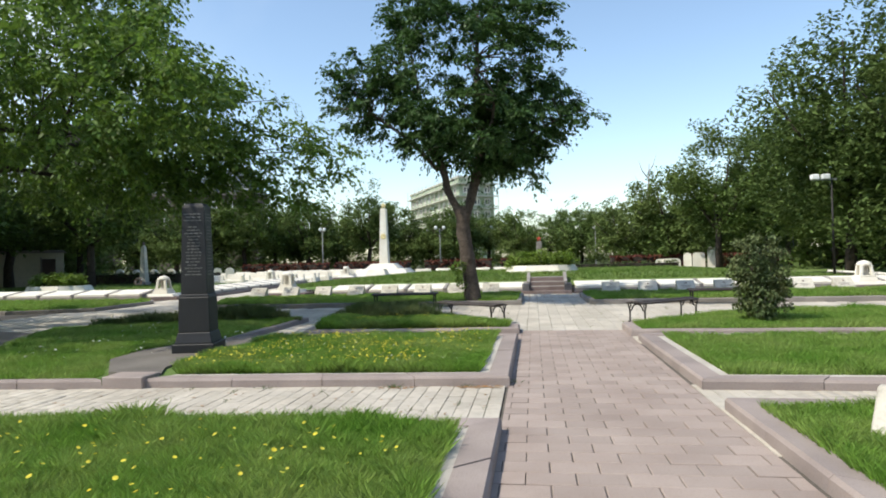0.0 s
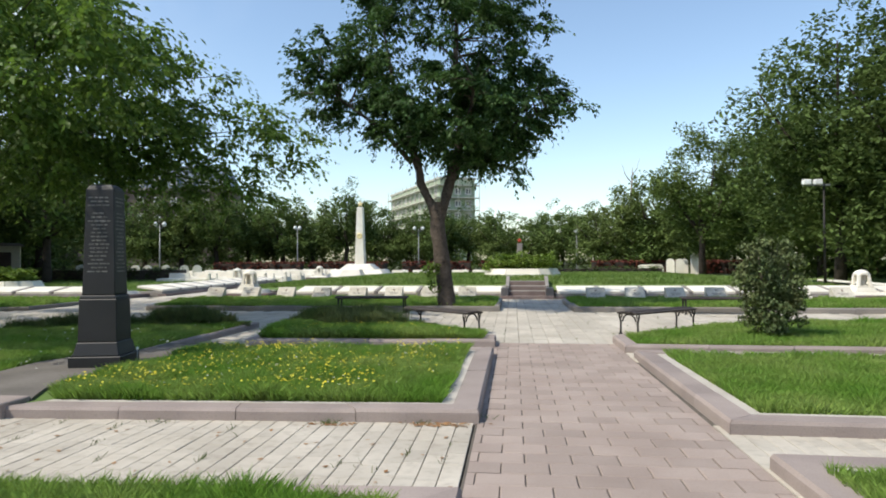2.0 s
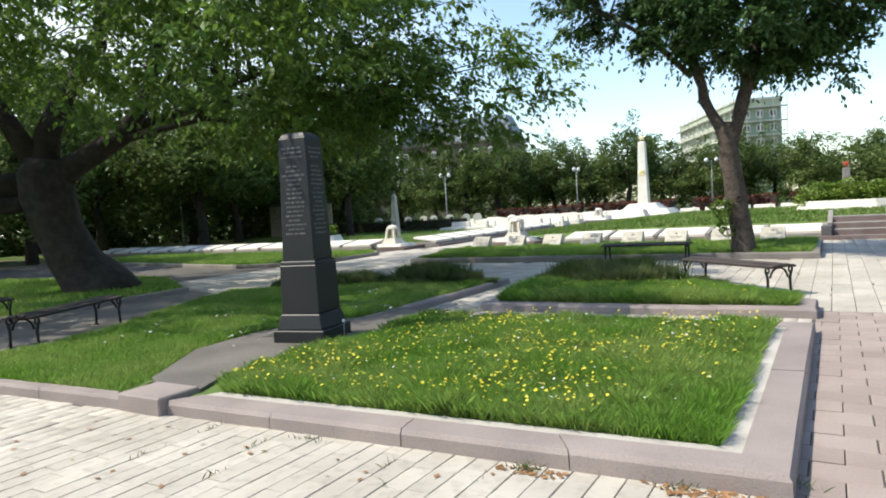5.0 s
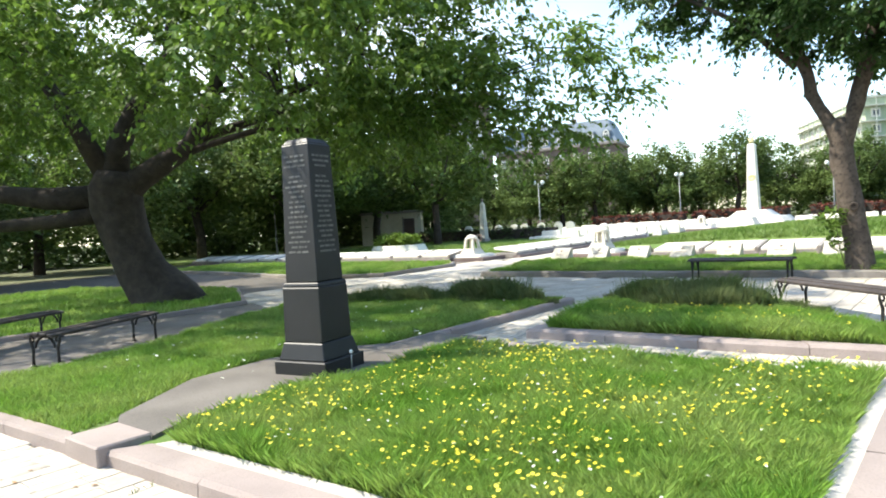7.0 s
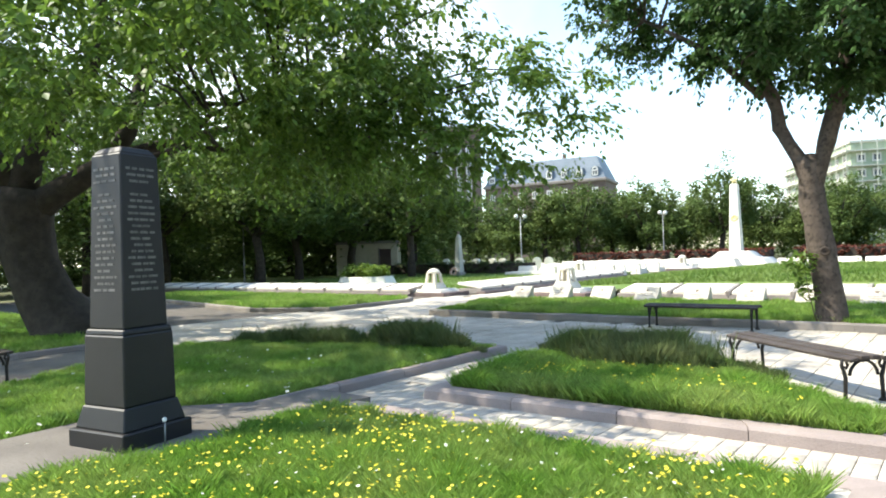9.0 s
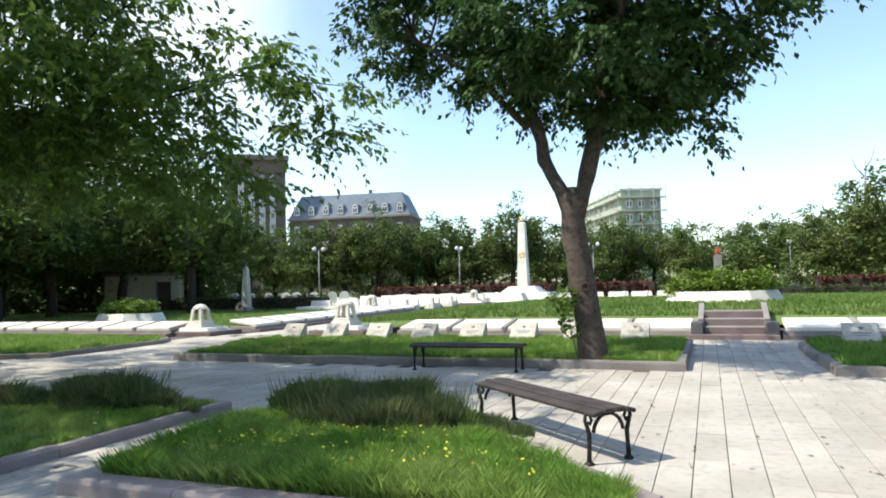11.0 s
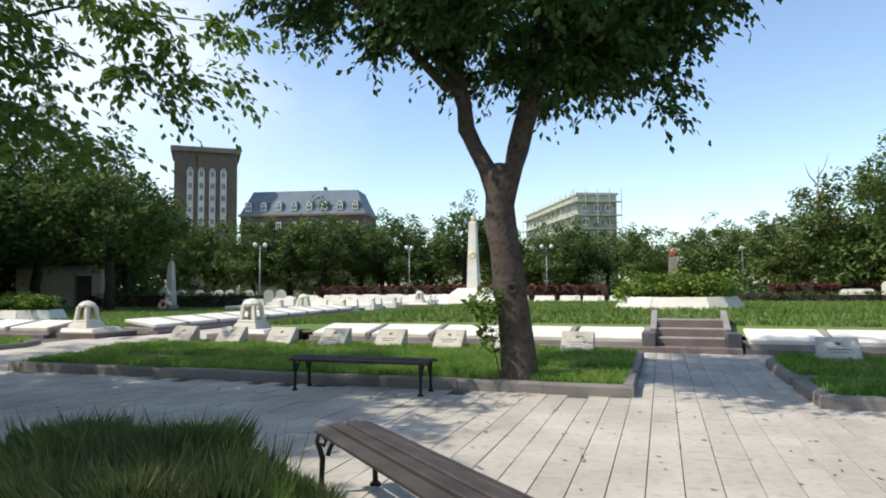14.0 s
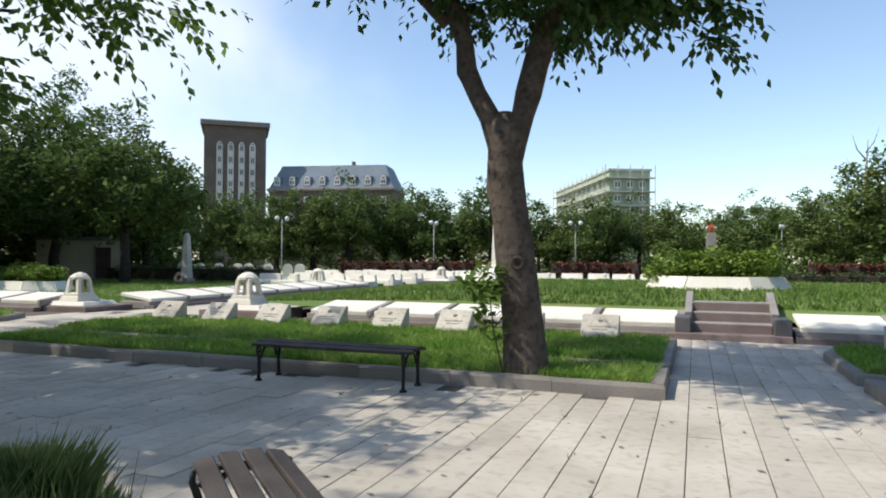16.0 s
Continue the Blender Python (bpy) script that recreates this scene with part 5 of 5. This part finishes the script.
def far_grass(x0, x1, y0, y1, count, seed):
    rng = np.random.default_rng(seed)
    x, y = rng.uniform(x0, x1, count), y0 + (y1 - y0) * rng.uniform(0, 1, count) ** 1.5
    z = np.array([terrain(a, b) for a, b in zip(x, y)]) if x0 > -11 else np.full(count, 0.08)
    v, f = blades(x, y, z - 0.01, 0.10, 0.035, 1.0, rng, 0.5)
    return tagged(part("far_lawn_grass", (v, f), M_GRASS_FAR), "rough mown grass on the raised lawn", "grass", kind="stuff")


far_grass(-10.6, 13.0, 26.9, 44.0, 60000, 121)
far_grass(-36.0, -16.0, 26.4, 46.0, 30000, 122)


def tuft(name, m, label, count, rx, ry, height, seed, mat):
    rng = np.random.default_rng(seed)
    a, r = rng.uniform(0, 2 * math.pi, count), np.sqrt(rng.uniform(0, 1, count))
    r *= 1 + 0.25 * np.sin(3 * a + seed) + 0.15 * np.sin(7 * a)
    x, y = np.cos(a) * r * rx, np.sin(a) * r * ry
    lump = np.array([noise.noise(Vector((p * 2.6, q * 2.6, seed))) for p, q in zip(x, y)])
    v, f = blades(x, y, 0.0, height * np.maximum(0.3, 1.15 - 0.85 * r * r + 0.7 * lump), 0.0045, 0.75, rng, 0.75)
    k = count // 90
    q, e = rng.uniform(0, 2 * math.pi, k), np.sqrt(rng.uniform(0, 1, k)) * 0.9
    v2, f2 = blades(np.cos(q) * e * rx, np.sin(q) * e * ry, 0.0, height * 1.75, 0.004, 0.35, rng, 0.3)
    v, f = np.concatenate([v, v2]), np.concatenate([f, f2 + len(v)])
    o = part(name, (v, f), mat)
    o.matrix_basis = m
    return tagged(o, label, "tall grass", kind="stuff")


tuft("tall_grass_clump", pose(-3.0, 14.35, 0.10, 0, 0, -14), "dark clump of tall unmown grass", 84000, 1.42, 0.72, 0.22, 201, M_GRASS_TALL)
tuft("tall_grass_clump", pose(-6.6, 14.4, 0.09, 0, 0, -8), "dark clump of tall unmown grass", 34000, 1.0, 0.45, 0.23, 202, M_GRASS_TALL)
tuft("tall_grass_clump", pose(-8.6, 13.9, 0.09, 0, 0, 20), "dark strip of tall unmown grass", 16000, 1.9, 0.45, 0.16, 203, M_GRASS_TALL)


def flowers(name, places, level, height, size, mat, seed, label):
    rng = np.random.default_rng(seed)
    v, f = [], []
    for x, y in zip(*places):
        h = height * rng.uniform(0.7, 1.3)
        tx, ty = rng.uniform(-.5, .5, 2)
        s = size * rng.uniform(0.6, 1.2)
        i = len(v)
        v.append((x, y, level + h - 0.3 * s))
        for k in range(6):
            a = k * math.pi / 3
            v.append((x + s * math.cos(a), y + s * math.sin(a), level + h + s * (tx * math.cos(a) + ty * math.sin(a))))
        f += [(i, i + 1 + k, i + 1 + (k + 1) % 6) for k in range(6)]
    return tagged(part(name, (np.array(v), np.array(f)), mat), label, "flowers", kind="stuff")


rf = np.random.default_rng(301)
x, y = scatter([(-0.45, 7.15), (-0.45, 10.7), (-4.3, 10.5), (-4.3, 7.0)], 3200, rf)
dens = np.array([noise.noise(Vector((a * 0.8, b * 0.8, 3))) for a, b in zip(x, y)])
keep = rf.uniform(-0.1, 0.6, len(x)) < dens + 0.34
flowers("yellow_flowers", (x[keep][:1400], y[keep][:1400]), 0.10, 0.15, 0.0125, M_PETAL, 302, "many small yellow flowers in the grass")
flowers("yellow_flowers", scatter([(-0.5, 3.8), (-5, 3.9), (-5, 1.4), (-0.5, 1.4)], 170, rf), 0.10, 0.19, 0.016, M_PETAL, 303, "scattered yellow flowers in the grass")
flowers("yellow_flowers", scatter([(-0.6, 12.5), (-2.0, 13.6), (-3.8, 13.2), (-3.6, 12.1)], 170, rf), 0.11, 0.16, 0.013, M_PETAL, 304, "scattered yellow flowers in the grass")
flowers("white_flowers", scatter([(-4.9, 6.8), (-4.9, 13.5), (-8.5, 13.0), (-8.0, 6.8)], 70, rf), 0.12, 0.11, 0.018, M_PETAL_WHITE, 305, "scattered white clover heads")
flowers("white_flowers", scatter([(-0.5, 7.2), (-0.5, 10.6), (-3.9, 10.4), (-3.6, 7.0)], 130, rf), 0.10, 0.13, 0.012, M_PETAL_WHITE, 306, "scattered white clover heads")


def litter(name, x, y, size, seed, label, mat):
    rng = np.random.default_rng(seed)
    c = np.stack([x, y, np.full(len(x), 0.012)], 1)
    v, f = leaf_cloud(c, 1, 0.01, size, rng, 0.0, 0.2)
    v[:, 2] = np.maximum(0.004 + (v[:, 2] - 0.012) * 0.25, 0.003) + 0.003
    return tagged(part(name, (v, f), mat), label, "leaf litter", kind="stuff")


lx = np.concatenate([rf.normal(-0.35, 0.18, 90), rf.normal(-1.3, 0.15, 30), rf.uniform(-5, 0, 60)])
ly = np.concatenate([rf.normal(6.68, 0.05, 90), rf.normal(6.60, 0.04, 30), rf.uniform(4.9, 6.4, 60)])
litter("dry_leaves", lx, ly, 0.05, 310, "dry brown leaves gathered at the kerb", M_DRYLEAF)
litter("dry_leaves", rf.uniform(-7, 4, 260), rf.uniform(13.5, 19.4, 260), 0.06, 311, "scattered fallen leaves on the paving", M_KERB_DARK)
litter("dry_leaves", rf.uniform(0.2, 2, 60), rf.uniform(19.5, 25, 60), 0.07, 312, "scattered fallen leaves on the paving", M_KERB_DARK)


sw_joint = 0.262
rw = np.random.default_rng(330)
wx, wy = [], []
for k in range(16):
    cx = -0.18 - 0.15 * rw.integers(0, 26)
    cy = rw.uniform(4.95, 6.5)
    n = int(rw.integers(3, 12))
    wx += list(rw.normal(cx, 0.012, n))
    wy += list(rw.normal(cy, 0.05, n))
for cx, cy, n in ((-1.35, 6.64, 60), (-2.9, 6.55, 25), (-0.5, 6.70, 30), (0.06, 6.95, 20)):
    wx += list(rw.normal(cx, 0.06, n))
    wy += list(rw.normal(cy, 0.02, n))
v, f = blades(np.array(wx), np.array(wy), 0.0, 0.034, 0.007, 1.4, rw, 0.6)
tagged(part("joint_weeds", (v, f), M_GRASS_TALL), "small weeds growing in the paving joints", "weeds", kind="stuff")
wx, wy = [], []
for k in range(40):
    cx, cy = 1.077 + sw_joint * (rw.integers(-26, 12) + 0.5), rw.uniform(13.0, 19.3)
    n = int(rw.integers(2, 8))
    wx += list(rw.normal(cx, 0.008, n))
    wy += list(rw.normal(cy, 0.06, n))
ok = ~(inside(TRI, np.array(wx), np.array(wy)) | inside(ML, np.array(wx), np.array(wy)))
v, f = blades(np.array(wx)[ok], np.array(wy)[ok], 0.0, 0.035, 0.008, 1.4, rw, 0.6)
tagged(part("joint_weeds", (v, f), M_GRASS_TALL), "small weeds growing in the paving joints", "weeds", kind="stuff")


# ---- paving, piece by piece ----
def block_mesh(name, w, d, h, mat, bev=0.006):
    me = bpy.data.meshes.new(name)
    bm = bmesh.new()
    b = bev
    lo = [bm.verts.new(p) for p in ((-w / 2, -d / 2, -h), (w / 2, -d / 2, -h), (w / 2, d / 2, -h), (-w / 2, d / 2, -h))]
    md = [bm.verts.new((p.co.x, p.co.y, -b)) for p in lo]
    hi = [bm.verts.new((p.co.x * (1 - 2 * b / w), p.co.y * (1 - 2 * b / d), 0)) for p in lo]
    for a, c in ((lo, md), (md, hi)):
        for k in range(4):
            bm.faces.new((a[k], a[(k + 1) % 4], c[(k + 1) % 4], c[k]))
    bm.faces.new(hi)
    bm.to_mesh(me)
    bm.free()
    me.materials.append(mat)
    return me


def pave(parent, piece, mesh, spots, limit, joined_name, mat_joined, label):
    """The first spots (x, y, length) as pieces of their own, the others in one mesh."""
    co = np.array([v.co[:] for v in mesh.vertices])
    fs = np.array([p.vertices[:] for p in mesh.polygons])
    rng = np.random.default_rng(len(spots))
    vs, ff = [], []
    for i, (x, y, s) in enumerate(spots):
        dz, tx, ty = rng.normal(0, 0.0016), rng.normal(0, 0.004), rng.normal(0, 0.004)
        if i < limit:
            o = shared(piece, mesh, pose(x, y, dz, math.degrees(tx) * 0.6, math.degrees(ty) * 0.6, 0) @ Matrix.Diagonal((1, s, 1, 1)), parent)
        else:
            ff.append(fs + len(co) * len(vs))
            vs.append(co * np.array([1, s, 1]) + np.array([x, y, dz]) + np.stack([0 * co[:, 0], 0 * co[:, 0], co[:, 0] * ty + co[:, 1] * tx], 1))
    if vs:
        o = part(joined_name, (np.concatenate(vs), np.concatenate(ff)), mat_joined, parent, label, "stuff")
        o.data.materials[0] = mat_joined


bw, bd = 0.343, 0.245
paver = block_mesh("paver", bw - 0.008, bd - 0.008, 0.05, M_PAVER)
spots, ends = [], []
for r in range(int(21.5 / bd)):
    y = 12.5 - bd * (r + 0.5)
    cuts = [0.0] + [q for q in ((0.235, 0.406)[r % 2] - bw + bw * c for c in range(8)) if 0.05 < q < 2.02] + [2.06]
    for a, b in zip(cuts, cuts[1:]):
        if b - a > bw - 0.01:
            spots.append(((a + b) / 2, y, 1.0))
        else:
            ends.append((a, b, y))
spots.sort(key=lambda s: abs(s[1] - 5.0))
bm = bmesh.new()
for a, b, y in ends:
    box(bm, a + 0.004, b - 0.004, y - bd / 2 + 0.004, y + bd / 2 - 0.004, -0.05, random.uniform(-0.002, 0.002))
part("cut_pavers", bm, M_PAVER_JOINED, base_path, "cut pavers along the path edge", "stuff")
pave(base_path, "paver", paver, spots, 300, "far_pavers", M_PAVER_JOINED, "pinkish grey pavers")


def counter(o):
    return o if sum(o[i - 1][0] * o[i][1] - o[i][0] * o[i - 1][1] for i in range(len(o))) > 0 else o[::-1]


blocked = [inset(counter(o), d) for o, d in ((L1, 0.24), (L2, 0.24), (ML, 0.12), (TRI, 0.2), (TL, 0.14), (TB, 0.12), (R1, 0.24), (R2, 0.24), (R3, 0.2), (RT, 0.14), (RB, 0.12), (LL, 0.12), (BT, 0.1))]


def free(x, y, m=0.0):
    return not any(inside(o, np.array([x]), np.array([y]))[0] for o in blocked)


sw = 0.262
slab = block_mesh("paving_slab", sw - 0.007, 0.80 - 0.006, 0.05, M_SLAB, 0.003)
spots = []
rng = np.random.default_rng(88)
for c in range(-62, 62):
    x = 1.077 + sw * c
    y = 12.52 if -0.15 < x < 2.25 else 12.12 + 0.40 * (c % 2) + rng.uniform(-0.1, 0.1)
    while y < 25.3:
        s = rng.choice((0.7, 1.0, 1.25))
        yc = y + 0.4 * s
        lowest = yc - 0.4 * s
        if free(x, yc) and (x < -0.15 or x > 2.2 or lowest > 12.45) and -15 < x < 15:
            spots.append((x, yc, s))
        y += 0.8 * s
spots.sort(key=lambda s: (s[0] + 0.8) ** 2 + (s[1] - 16.0) ** 2)
pave(plaza_base, "paving_slab", slab, spots, 300, "far_paving_slabs", M_SLAB_JOINED, "pale limestone paving slabs")
cw = 0.15
strip = block_mesh("paving_strip", cw - 0.006, 0.30 - 0.004, 0.05, M_SLAB, 0.003)
spots = []
for c in range(-64, 66):
    x = -0.105 + cw * c
    if -0.03 < x < 2.1:
        continue
    y = 4.2 + rng.uniform(0, 0.3)
    while y < 6.9:
        if free(x, y) and -9 < x < 9:
            spots.append((x, y, 1.0))
        y += 0.30
    y = 10.6 + rng.uniform(0, 0.3)
    while y < 12.4:
        if (-5.35 < x < 0 or 2.1 < x < 9) and free(x, y):
            spots.append((x, y, 1.0))
        y += 0.30
spots.sort(key=lambda s: (s[0] + 0.8) ** 2 + (s[1] - 6.0) ** 2)
pave(plaza_base, "paving_strip", strip, spots, 300, "far_paving_strips", M_SLAB_JOINED, "narrow pale paving strips")
